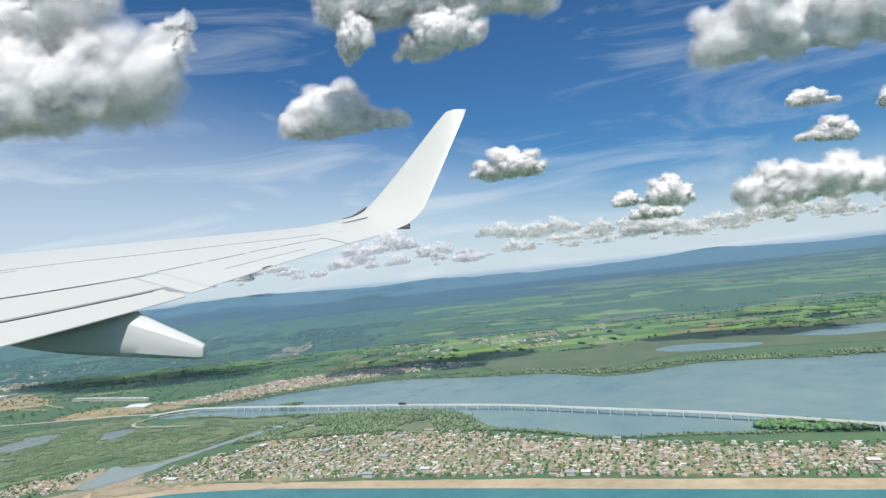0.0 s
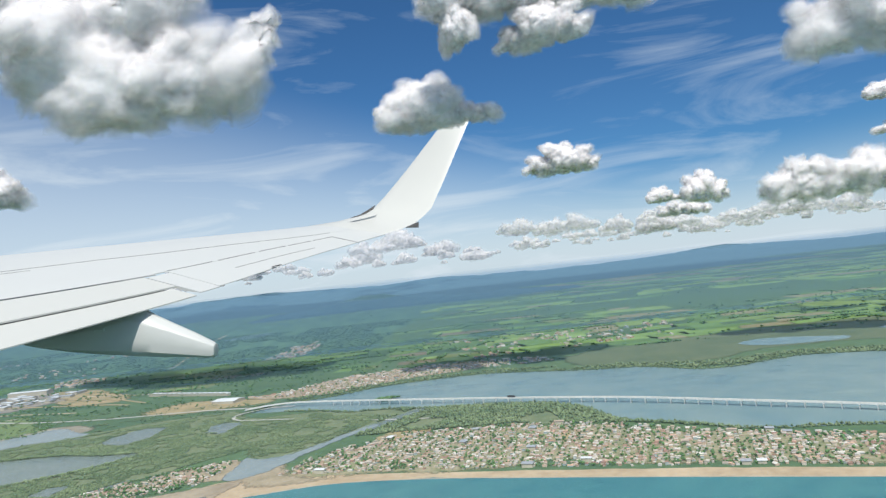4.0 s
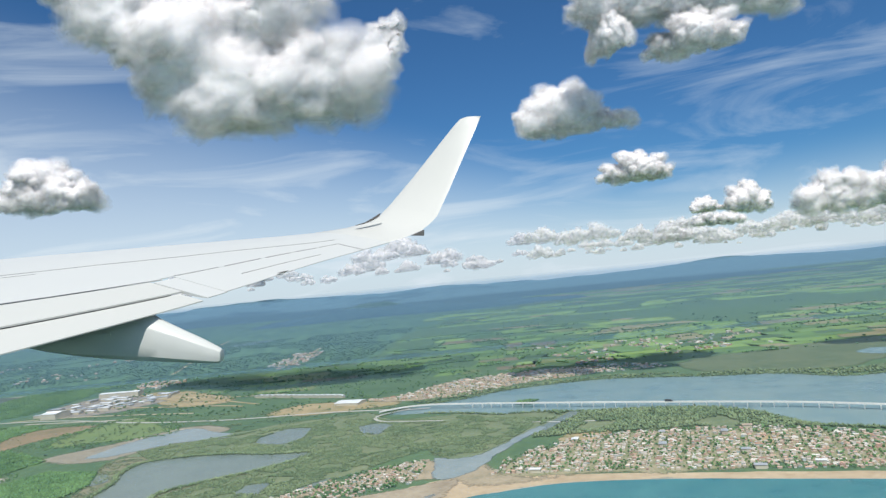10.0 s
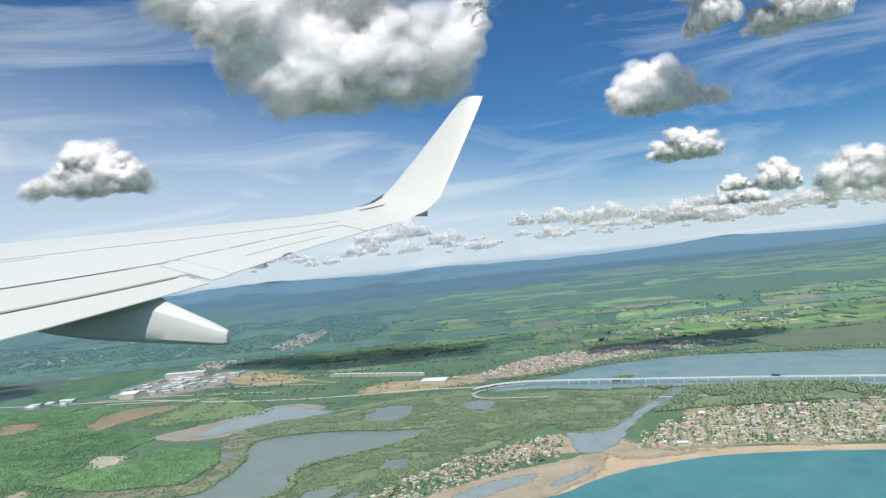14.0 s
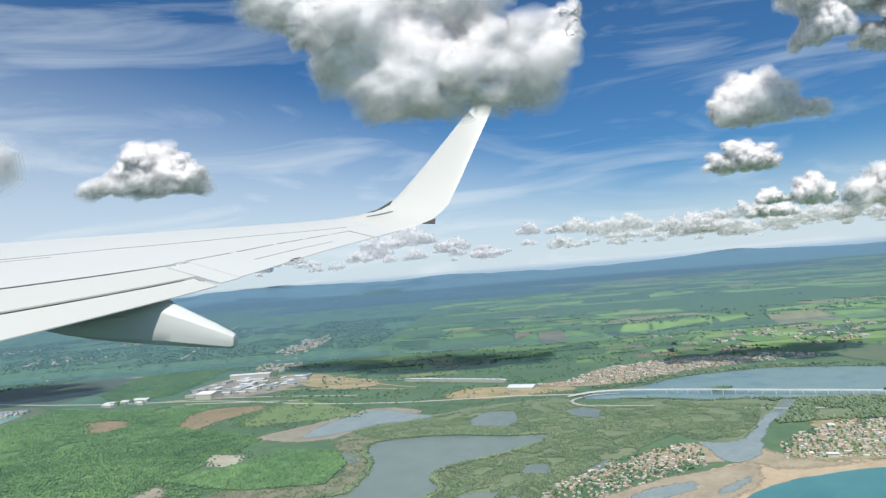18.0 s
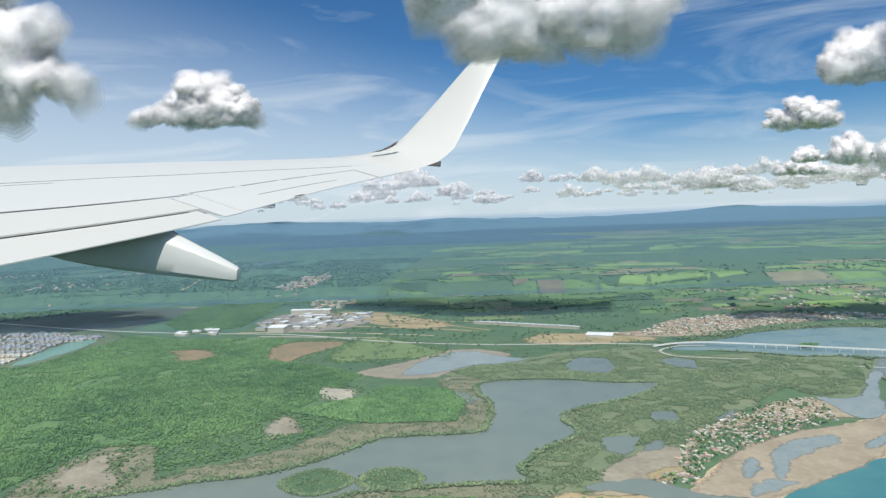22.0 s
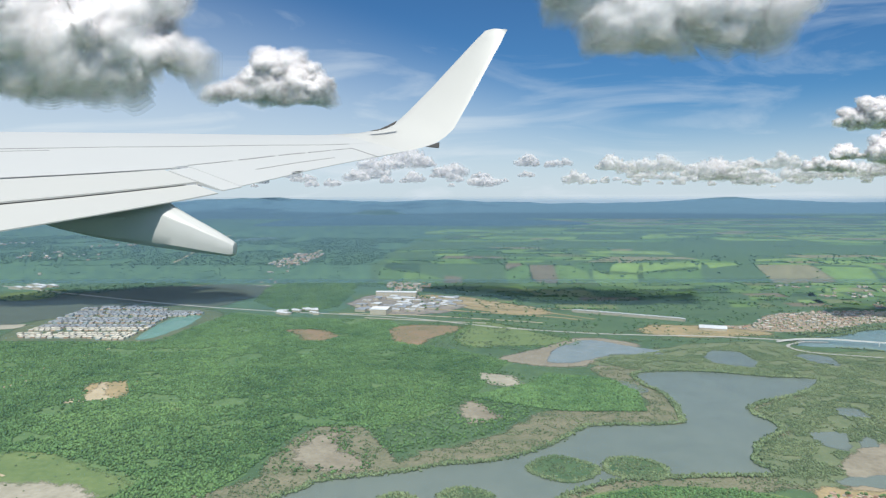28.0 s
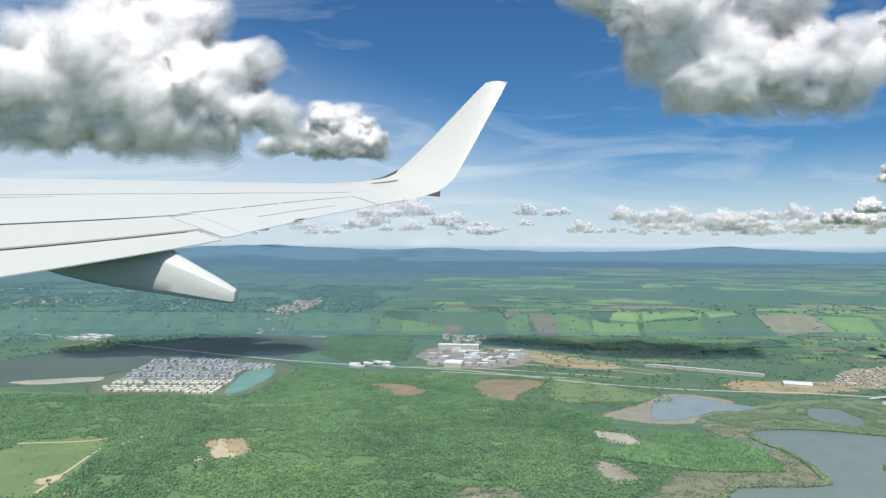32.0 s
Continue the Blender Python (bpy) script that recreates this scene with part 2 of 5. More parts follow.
M_SEA = water("turquoise_sea", (0.038, 0.165, 0.19), (0.072, 0.225, 0.23), 70, 0.06, 0.25)
M_BAY = water("silty_bay_water", (0.14, 0.235, 0.255), (0.235, 0.315, 0.295), 90, 0.05, 0.22)
M_LAGOON = water("brown_lagoon_water", (0.155, 0.19, 0.165), (0.20, 0.235, 0.20), 60, 0.03, 0.18)
# haze imitated by a bluish coat, see-through by the mesh's own values
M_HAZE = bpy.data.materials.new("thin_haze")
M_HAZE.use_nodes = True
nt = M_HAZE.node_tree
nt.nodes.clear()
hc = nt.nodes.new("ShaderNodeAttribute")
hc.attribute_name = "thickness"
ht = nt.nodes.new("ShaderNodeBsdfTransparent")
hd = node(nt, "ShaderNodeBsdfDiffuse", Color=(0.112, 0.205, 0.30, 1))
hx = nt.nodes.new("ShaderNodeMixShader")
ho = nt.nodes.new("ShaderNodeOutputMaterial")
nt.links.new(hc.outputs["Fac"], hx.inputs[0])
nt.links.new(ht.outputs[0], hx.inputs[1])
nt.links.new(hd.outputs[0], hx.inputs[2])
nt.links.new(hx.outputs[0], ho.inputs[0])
M_SHOAL = water("shallow_silty_water", (0.20, 0.25, 0.25), (0.30, 0.33, 0.31), 9, 0.02, 0.22)
M_SLAG = material("worn_industrial_ground", (0.16, 0.155, 0.15), (0.36, 0.31, 0.25), 11, 0.9, 0.05, 6)
M_POOL = water("green_quarry_pool", (0.11, 0.25, 0.18), (0.16, 0.32, 0.23), 15, 0.02, 0.2)


def paint(name, a, b, rough):
    m = material(name, a, b, 160, rough, 0.0, 14)
    m.node_tree.nodes["Principled BSDF"].inputs["Coat Weight"].default_value = 0.15
    return m


M_WING = paint("white_wing_paint", (0.505, 0.51, 0.50), (0.565, 0.565, 0.55), 0.42)
M_TIP = paint("white_winglet_paint", (0.475, 0.475, 0.455), (0.515, 0.51, 0.49), 0.4)
M_FLAP = paint("pale_grey_flap_paint", (0.495, 0.495, 0.47), (0.545, 0.54, 0.515), 0.45)
M_FAIR = paint("white_fairing_paint", (0.53, 0.535, 0.52), (0.58, 0.58, 0.56), 0.45)
M_JOINT = material("grey_panel_seal", (0.20, 0.20, 0.205), (0.30, 0.30, 0.305), 40, 0.7)
M_SEAL = material("dark_rubber_seal", (0.08, 0.075, 0.075), (0.14, 0.13, 0.13), 40, 0.7)

M_CLOUD = bpy.data.materials.new("cloud_vapour")
M_CLOUD.use_nodes = True
cp = M_CLOUD.node_tree.nodes["Principled BSDF"]
cp.inputs["Base Color"].default_value = (0.935, 0.91, 0.92, 1)
cp.inputs["Roughness"].default_value = 1.0
cp.inputs["Specular IOR Level"].default_value = 0.0
cp.inputs["Subsurface Weight"].default_value = 1.0
cp.inputs["Subsurface Radius"].default_value = (1.0, 1.0, 1.0)
cp.inputs["Subsurface Scale"].default_value = 4.0

# thin vapour: a skin that hides only part of what lies behind, more or less of it by a slow noise
M_MIST = bpy.data.materials.new("thin_vapour")
M_MIST.use_nodes = True
nt = M_MIST.node_tree
nt.nodes.clear()
vc = nt.nodes.new("ShaderNodeTexCoord")
vn = node(nt, "ShaderNodeTexNoise", Scale=5.0, Detail=4.0, Roughness=0.55)
va = nt.nodes.new("ShaderNodeAttribute")
va.attribute_name = "cover"
vr = node(nt, "ShaderNodeMapRange")
vr.interpolation_type = "SMOOTHSTEP"
for k, v in ((1, 0.32), (2, 0.68), (3, 0.32), (4, 1.0)):
    vr.inputs[k].default_value = v
vf = node(nt, "ShaderNodeMath")
vf.operation = "MULTIPLY"
vt = nt.nodes.new("ShaderNodeBsdfTransparent")
vd = node(nt, "ShaderNodeBsdfDiffuse", Color=(0.93, 0.912, 0.915, 1))
vl = node(nt, "ShaderNodeBsdfTranslucent", Color=(0.93, 0.912, 0.915, 1))
vm = node(nt, "ShaderNodeMixShader")
vm.inputs[0].default_value = 0.6
vx = nt.nodes.new("ShaderNodeMixShader")
vo = nt.nodes.new("ShaderNodeOutputMaterial")
nt.links.new(vc.outputs["Object"], vn.inputs["Vector"])
nt.links.new(vn.outputs["Fac"], vr.inputs[0])
nt.links.new(vr.outputs[0], vf.inputs[0])
nt.links.new(va.outputs["Fac"], vf.inputs[1])
nt.links.new(vd.outputs[0], vm.inputs[1])
nt.links.new(vl.outputs[0], vm.inputs[2])
nt.links.new(vf.outputs[0], vx.inputs[0])
nt.links.new(vt.outputs[0], vx.inputs[1])
nt.links.new(vm.outputs[0], vx.inputs[2])
nt.links.new(vx.outputs[0], vo.inputs[0])


# ---- mesh helpers ----
def mesh_from(name, verts, faces, mat, smooth=False):
    me = bpy.data.meshes.new(name)
    me.from_pydata([tuple(v) for v in verts], [], faces)
    me.materials.append(mat)
    if smooth:
        me.polygons.foreach_set("use_smooth", [True] * len(me.polygons))
    me.update()
    return me


def mesh_np(name, verts, tris, mat, smooth=False):
    me = bpy.data.meshes.new(name)
    n, k = len(verts), len(tris)
    me.vertices.add(n)
    me.vertices.foreach_set("co", np.asarray(verts, np.float32).ravel())
    me.loops.add(3 * k)
    me.loops.foreach_set("vertex_index", np.asarray(tris, np.int32).ravel())
    me.polygons.add(k)
    me.polygons.foreach_set("loop_start", np.arange(0, 3 * k, 3, dtype=np.int32))
    me.materials.append(mat)
    me.update(calc_edges=True)
    if smooth:
        me.polygons.foreach_set("use_smooth", np.ones(k, bool))
    me.validate()
    return me


def part(name, me, parent, label=""):
    ob = new(name, me)
    ob.parent = parent
    return tagged(ob, label)


def smooth_ring(pts, steps=6, rough=0.0, seed=0, closed=True):
    """A rounded line through the points, made uneven by noise."""
    p = [Vector((*q, 0)) for q in pts]
    n, out = len(p), []
    for i in range(n if closed else n - 1):
        if closed:
            a, b, c, d = p[i - 1], p[i], p[(i + 1) % n], p[(i + 2) % n]
        else:
            a, b, c, d = p[max(i - 1, 0)], p[i], p[i + 1], p[min(i + 2, n - 1)]
        for k in range(steps):
            t = k / steps
            q = 0.5 * (2 * b + (c - a) * t + (2 * a - 5 * b + 4 * c - d) * t * t + (3 * b - a - 3 * c + d) * t ** 3)
            out.append(q)
    if not closed:
        out.append(p[-1])
    if rough:
        for q in out:
            s = Vector((q.x / (rough * 5) + seed * 7.3, q.y / (rough * 5), seed))
            q += noise.turbulence_vector(s, 3, False) * rough + noise.noise_vector(s * 5.3) * rough * 0.55
            q.z = 0
    return out


FADING = {}


def fading(mat):
    """The same ground, thinning out in flecks towards its rim by the mesh's own 'cover' values."""
    if mat.name not in FADING:
        m = mat.copy()
        m.name = mat.name + "_thinning"
        nt = m.node_tree
        p, out = nt.nodes["Principled BSDF"], nt.nodes["Material Output"]
        at = nt.nodes.new("ShaderNodeAttribute")
        at.attribute_name = "cover"
        tc = nt.nodes.new("ShaderNodeTexCoord")
        n = node(nt, "ShaderNodeTexNoise", Scale=0.42, Detail=8.0, Roughness=0.74)
        g = node(nt, "ShaderNodeMath")
        g.operation = "MULTIPLY"
        g.inputs[1].default_value = 2.0
        s = node(nt, "ShaderNodeMath")
        s.operation = "ADD"
        k = node(nt, "ShaderNodeMapRange")
        for q, v in ((1, 1.02), (2, 1.42), (3, 0.0), (4, 1.0)):
            k.inputs[q].default_value = v
        t = nt.nodes.new("ShaderNodeBsdfTransparent")
        x = nt.nodes.new("ShaderNodeMixShader")
        nt.links.new(tc.outputs["Object"], n.inputs["Vector"])
        nt.links.new(at.outputs["Fac"], s.inputs[0])
        nt.links.new(n.outputs["Fac"], g.inputs[0])
        nt.links.new(g.outputs[0], s.inputs[1])
        nt.links.new(s.outputs[0], k.inputs[0])
        nt.links.new(k.outputs[0], x.inputs[0])
        nt.links.new(t.outputs[0], x.inputs[1])
        nt.links.new(p.outputs[0], x.inputs[2])
        nt.links.new(x.outputs[0], out.inputs[0])
        FADING[mat.name] = m
    return FADING[mat.name]


def patch(name, pts, z, mat, rough=0.0, label="", category="ground", seed=0, steps=6, kind="structure", fade=0.0):
    ring = smooth_ring(pts, steps, rough, seed)
    bm = bmesh.new()
    f = bm.faces.new([bm.verts.new((q.x, q.y, z)) for q in ring])
    f.normal_update()
    if f.normal.z < 0:
        f.normal_flip()
    me = bpy.data.meshes.new(name)
    if fade:
        bmesh.ops.triangulate(bm, faces=[f])
        for _ in range(5):
            long = [e for e in bm.edges if e.calc_length() > fade * 0.8]
            if not long or len(bm.verts) > 9000:
                break
            bmesh.ops.subdivide_edges(bm, edges=long, cuts=1)
            bmesh.ops.triangulate(bm, faces=bm.faces[:])
        edge = np.array([(q.x, q.y) for q in ring])
        nxt = np.roll(edge, -1, 0)
        bm.verts.ensure_lookup_table()
        v = np.array([(q.co.x, q.co.y) for q in bm.verts])
        d = np.full(len(v), 1e9)
        for a, c in zip(edge, nxt):
            s = np.clip(((v - a) @ (c - a)) / max(1e-6, (c - a) @ (c - a)), 0, 1)
            d = np.minimum(d, np.linalg.norm(v - a - s[:, None] * (c - a), axis=1))
        bm.to_mesh(me)
        me.attributes.new("cover", "FLOAT", "POINT").data.foreach_set("value", np.clip(d / fade, 0, 1).astype(np.float32))
        mat = fading(mat)
    else:
        bmesh.ops.triangulate(bm, faces=[f])
        bm.to_mesh(me)
    bm.free()
    me.materials.append(mat)
    return tagged(new(name, me), label, category, "", kind)


def ribbon(name, pts, width, z, mat, label, category="road", parent=None, thick=0.05, steps=5, side=0.0):
    line = smooth_ring(pts, steps, 0, 0, False)
    verts, faces = [], []
    for i, q in enumerate(line):
        d = (line[min(i + 1, len(line) - 1)] - line[max(i - 1, 0)]).normalized()
        s = Vector((-d.y, d.x, 0))
        o = q + s * side
        zz = z(i / (len(line) - 1)) if callable(z) else z
        for w, h in ((-1, 0), (1, 0), (1, thick), (-1, thick)):
            verts.append((o.x + s.x * w * width / 2, o.y + s.y * w * width / 2, zz + h))
    for i in range(len(line) - 1):
        a, b = 4 * i, 4 * i + 4
        for k in range(4):
            j = (k + 1) % 4
            faces.append((a + k, b + k, b + j, a + j))
    faces += [(0, 1, 2, 3), tuple(len(verts) - 4 + k for k in (3, 2, 1, 0))]
    me = mesh_from(name, verts, faces, mat)
    ob = new(name, me)
    if parent:
        ob.parent = parent
        return tagged(ob, label)
    return tagged(ob, label, category, "", "structure")


def inside(xy, ring):
    """Which of the points lie in the closed ring."""
    r = np.array([(q[0], q[1]) for q in ring])
    a, b = r, np.roll(r, -1, 0)
    hit = np.zeros(len(xy), bool)
    for (x0, y0), (x1, y1) in zip(a, b):
        if y0 == y1:
            continue
        c = ((y0 > xy[:, 1]) != (y1 > xy[:, 1])) & (xy[:, 0] < (x1 - x0) * (xy[:, 1] - y0) / (y1 - y0) + x0)
        hit ^= c
    return hit


ICO_V, ICO_F = [], []
tb = bmesh.new()
bmesh.ops.create_icosphere(tb, subdivisions=1, radius=1)
tb.verts.ensure_lookup_table()
ICO_V, ICO_F = np.array([v.co[:] for v in tb.verts]), np.array([[v.index for v in f.verts] for f in tb.faces])
tb.free()


def tree_form(seed, clumps=2):
    """A trunk and a crown of uneven clumps, one metre high."""
    r = np.random.RandomState(seed)
    vs, fs, n = [], [], 0
    a = np.arange(3) * 2.1
    trunk = np.vstack([np.c_[0.06 * np.cos(a), 0.06 * np.sin(a), np.zeros(3)], [[0, 0, 0.6]]])
    vs.append(trunk)
    fs.append(np.array([[0, 1, 3], [1, 2, 3], [2, 0, 3]]))
    n = 4
    for k in range(clumps):
        c = np.array([r.uniform(-0.3, 0.3), r.uniform(-0.3, 0.3), r.uniform(0.45, 0.75)]) * (1 if k else 0.5) + (0 if k else np.array([0, 0, 0.3]))
        v = ICO_V * r.uniform(0.7, 1.25, (len(ICO_V), 1)) * np.array([0.40, 0.40, 0.32]) * r.uniform(0.75, 1.1) * (1.25 if clumps == 1 else 1) + c
        vs.append(v)
        fs.append(ICO_F + n)
        n += len(v)
    return np.vstack(vs), np.vstack(fs)


TREES = [tree_form(s) for s in range(4)]
BUSHES = [tree_form(s, 1) for s in range(6)]


def tuft_form(seed):
    """A low uneven tuft of leaves."""
    r = np.random.RandomState(seed)
    v = np.array([(1, 0, 0), (0, 1, 0), (-1, 0, 0), (0, -1, 0), (0, 0, 1), (0, 0, -0.6)], float) * r.uniform(0.7, 1.3, (6, 1)) * np.array([0.55, 0.55, 0.6])
    v[:, 2] += 0.42
    return v, np.array([(0, 1, 4), (1, 2, 4), (2, 3, 4), (3, 0, 4), (1, 0, 5), (2, 1, 5), (3, 2, 5), (0, 3, 5)])


TUFTS = [tuft_form(s) for s in range(8)]


def wood(name, xy, size, mat, label, seed=1, height=1.0, forms=TREES, category="trees"):
    """Many trees in one mesh."""
    if not len(xy):
        return None
    r = np.random.RandomState(seed)
    vs, fs, n = [], [], 0
    pick = r.randint(0, len(forms), len(xy))
    for k, (v, f) in enumerate(forms):
        q = xy[pick == k]
        if not len(q):
            continue
        s = size * r.uniform(0.6, 1.35, len(q))
        h = s * height * r.uniform(0.8, 1.25, len(q))
        a = r.uniform(0, 6.283, len(q))
        ca, sa = np.cos(a)[:, None], np.sin(a)[:, None]
        x = (v[None, :, 0] * ca - v[None, :, 1] * sa) * s[:, None] + q[:, None, 0]
        y = (v[None, :, 0] * sa + v[None, :, 1] * ca) * s[:, None] + q[:, None, 1]
        z = v[None, :, 2] * h[:, None]
        vs.append(np.stack([x, y, z + 0 * x], -1).reshape(-1, 3))
        fs.append((f[None] + (np.arange(len(q)) * len(v))[:, None, None] + n).reshape(-1, 3))
        n += len(q) * len(v)
    me = mesh_np(name, np.vstack(vs), np.vstack(fs), mat, True)
    me["block"] = len(forms[0][0])
    return tagged(new(name, me), label, category, "", "stuff")


def scatter(ring, count, seed, clump=0.0, avoid=(), scale=30.0):
    """Random places in a ring; clump thins them out by noise."""
    r = np.random.RandomState(seed)
    a = np.array([(q[0], q[1]) for q in ring])
    xy = r.uniform(a.min(0), a.max(0), (count, 2))
    keep = inside(xy, ring)
    for other in avoid:
        keep &= ~inside(xy, other)
    xy = xy[keep]
    if clump:
        d = np.array([noise.fractal(Vector((x / scale, y / scale, seed)), 1.0, 2.0, 3) for x, y in xy])
        xy = xy[d > clump - 0.5]
    return xy


def rim(pts, step, spread, seed, closed=True):
    """Places along a shore."""
    r = np.random.RandomState(seed)
    line = smooth_ring(pts, 8, 0, 0, closed)
    out = []
    for i in range(len(line) - (0 if closed else 1)):
        a, b = line[i], line[(i + 1) % len(line)]
        for k in range(max(1, int((b - a).length / step))):
            t = r.rand()
            q = a.lerp(b, t)
            out.append((q.x + r.normal(0, spread), q.y + r.normal(0, spread)))
    return np.array(out)


# ---- the land and the water ----
ROWS = [-900, 0, 300, 500, 600, 650] + [660, 670, 676, 681, 681.8, 682.4, 683, 683.8, 685] + list(range(690, 830, 5)) + list(range(830, 2240, 20)) + list(range(2240, 3120, 55)) + [3400, 4000, 5000]
COLS = [-5200, -3600] + list(range(-2900, -1300, 80)) + list(range(-1300, -220, 16)) + [-200, 0, 240, 600, 1200, 2400, 5200]
me = mesh_from("ground", [(x, y, 0) for y in ROWS for x in COLS], [(j * len(COLS) + i, j * len(COLS) + i + 1, (j + 1) * len(COLS) + i + 1, (j + 1) * len(COLS) + i) for j in range(len(ROWS) - 1) for i in range(len(COLS) - 1)], M_GROUND, True)
tagged(new("ground", me), "flat green coastal plain of grass, scrub and marsh", "ground", "", "structure")
MOUTH = [(-146, 293), (-143, 282), (-144, 256), (-138, 249), (-128, 255), (-119, 272), (-112, 285), (-99, 306), (-91, 317), (-96, 320), (-110, 300), (-124, 281), (-138, 279)]
CHANNEL = [(-256, 195), (-237, 197), (-229, 191), (-222, 185), (-213, 181), (-219, 173), (-232, 179), (-245, 187), (-256, 190)]
LAGOON = [(-440, 172), (-424, 186), (-418, 193), (-393, 200), (-380, 206), (-362, 210), (-344, 222), (-329, 239), (-322, 245), (-290, 247), (-284, 257), (-281, 285), (-286, 304), (-283, 324), (-251, 327), (-221, 317), (-198, 311), (-215, 291), (-246, 272), (-253, 260), (-250, 242), (-267, 224), (-275, 208), (-272, 199), (-288, 197), (-312, 196), (-326, 193), (-341, 184), (-350, 174), (-354, 150), (-400, 130), (-450, 150)]
BAY = [(-172, 388), (-160, 404), (-131, 414), (-104, 431), (-65, 440), (-28, 438), (23, 414), (58, 401), (88, 372), (137, 384), (165, 378), (201, 360), (330, 320), (420, 200), (300, 150), (200, 190), (115, 227), (99, 231), (83, 237), (51, 246), (35, 262), (12, 280), (4, 307), (-10, 327), (-40, 340), (-68, 346), (-88, 355), (-112, 359), (-130, 372), (-150, 380)]
SHORE = [(-268, 90), (-232, 150), (-196, 188), (-170, 203), (-152, 213), (-140, 221), (-124, 228), (-98, 232), (-64, 226), (-32, 216), (19, 199), (82, 177), (160, 150), (300, 95), (600, -40)]
SEA = SHORE + [(600, -900), (-900, -900), (-420, 20)]
SANDTOP = [(-262, 140), (-243, 165), (-230, 184), (-214, 206), (-190, 226), (-176, 232), (-156, 241), (-138, 249), (-114, 247), (-77, 237), (-32, 224), (21, 207), (86, 185), (165, 158), (305, 102), (600, -28)]
TOWN = [(-121, 250), (-114, 268), (-101, 281), (-76, 296), (-39, 292), (-6, 284), (15, 270), (40, 248), (82, 226), (107, 216), (210, 172), (205, 143), (86, 187), (21, 210), (-30, 227), (-77, 240)]
patch("beach", SANDTOP + [(600, -70), (300, 60), (82, 150), (-60, 190), (-130, 190), (-200, 120), (-262, 60)], 0.06, M_SAND, 1.0, "long curved beach of pale brown sand", "beach", 1)
patch("tidal_flat", [(-232, 178), (-218, 200), (-202, 219), (-174, 237), (-150, 244), (-133, 248), (-140, 226), (-154, 213), (-175, 198), (-194, 187), (-211, 178), (-226, 160)], 0.125, M_FLAT, 1.2, "wet brown tidal sand flat at the river mouth", "sand flat", 2, fade=4.0)
patch("sea", SEA, 0.12, M_SEA, 1.2, "calm turquoise shallow sea", "water", 3)
patch("water_bay", BAY, 0.10, M_BAY, 1.5, "broad grey-blue bay with smooth water", "water", 4)
patch("water_lagoon", LAGOON, 0.10, M_LAGOON, 1.5, "still grey-brown lagoon with an uneven shore", "water", 5)
for i, (pts, mat, lab) in enumerate([
    ([(-236, 344), (-237, 357), (-226, 374), (-212, 370), (-212, 346), (-219, 335)], M_LAGOON, "small grey pond among mangroves"),
    ([(-186, 361), (-178, 365), (-167, 357), (-172, 338), (-181, 344)], M_LAGOON, "small grey pond among mangroves"),
    ([(-195, 255), (-182, 267), (-186, 258), (-192, 249)], M_LAGOON, "little grey pond beside the village"),
    ([(-225, 233), (-222, 229), (-226, 222), (-232, 222)], M_LAGOON, "little pond behind the lagoon spit"),
    ([(-306, 306), (-292, 307), (-287, 291), (-297, 290)], M_LAGOON, "little pond at the lagoon's edge"),
    ([(-243, 237), (-229, 236), (-236, 221), (-244, 222)], M_LAGOON, "little pond behind the lagoon spit"),
    ([(-217, 266), (-207, 266), (-210, 253), (-219, 254)], M_LAGOON, "little pond behind the lagoon spit"),
    ([(-325, 348), (-315, 379), (-298, 400), (-286, 401), (-272, 387), (-254, 371), (-265, 363), (-285, 363), (-302, 350), (-317, 343)], M_SHOAL, "shallow pale marsh water"),
    (MOUTH, M_SHOAL, "shallow creek mouth closed off by the beach"),
    (CHANNEL, M_LAGOON, "narrow tidal channel through the mud"),
    ([(136, 454), (160, 464), (199, 438), (184, 424), (144, 434)], M_BAY, "shallow lake in the marsh beyond the bay"),
    ([(-640, 1250), (-590, 1330), (-560, 1300), (-585, 1220)], M_BAY, "small far lake among woods"),
    ([(235, 462), (300, 470), (330, 440), (255, 430)], M_BAY, "shallow lake in the marsh beyond the bay"),
]):
    patch("pond", pts, 0.14 + 0.004 * i, mat, 1.6, lab, "water", 10 + i, 8, fade=2.2 if mat is M_SHOAL else 1.2)
patch("salt_flat", [(-352, 352), (-328, 378), (-312, 396), (-296, 410), (-276, 406), (-262, 384), (-290, 360), (-304, 338), (-322, 334)], 0.07, M_MUD, 2, "pale dry salt flat beside the marsh", "flat", 30, fade=7.0)
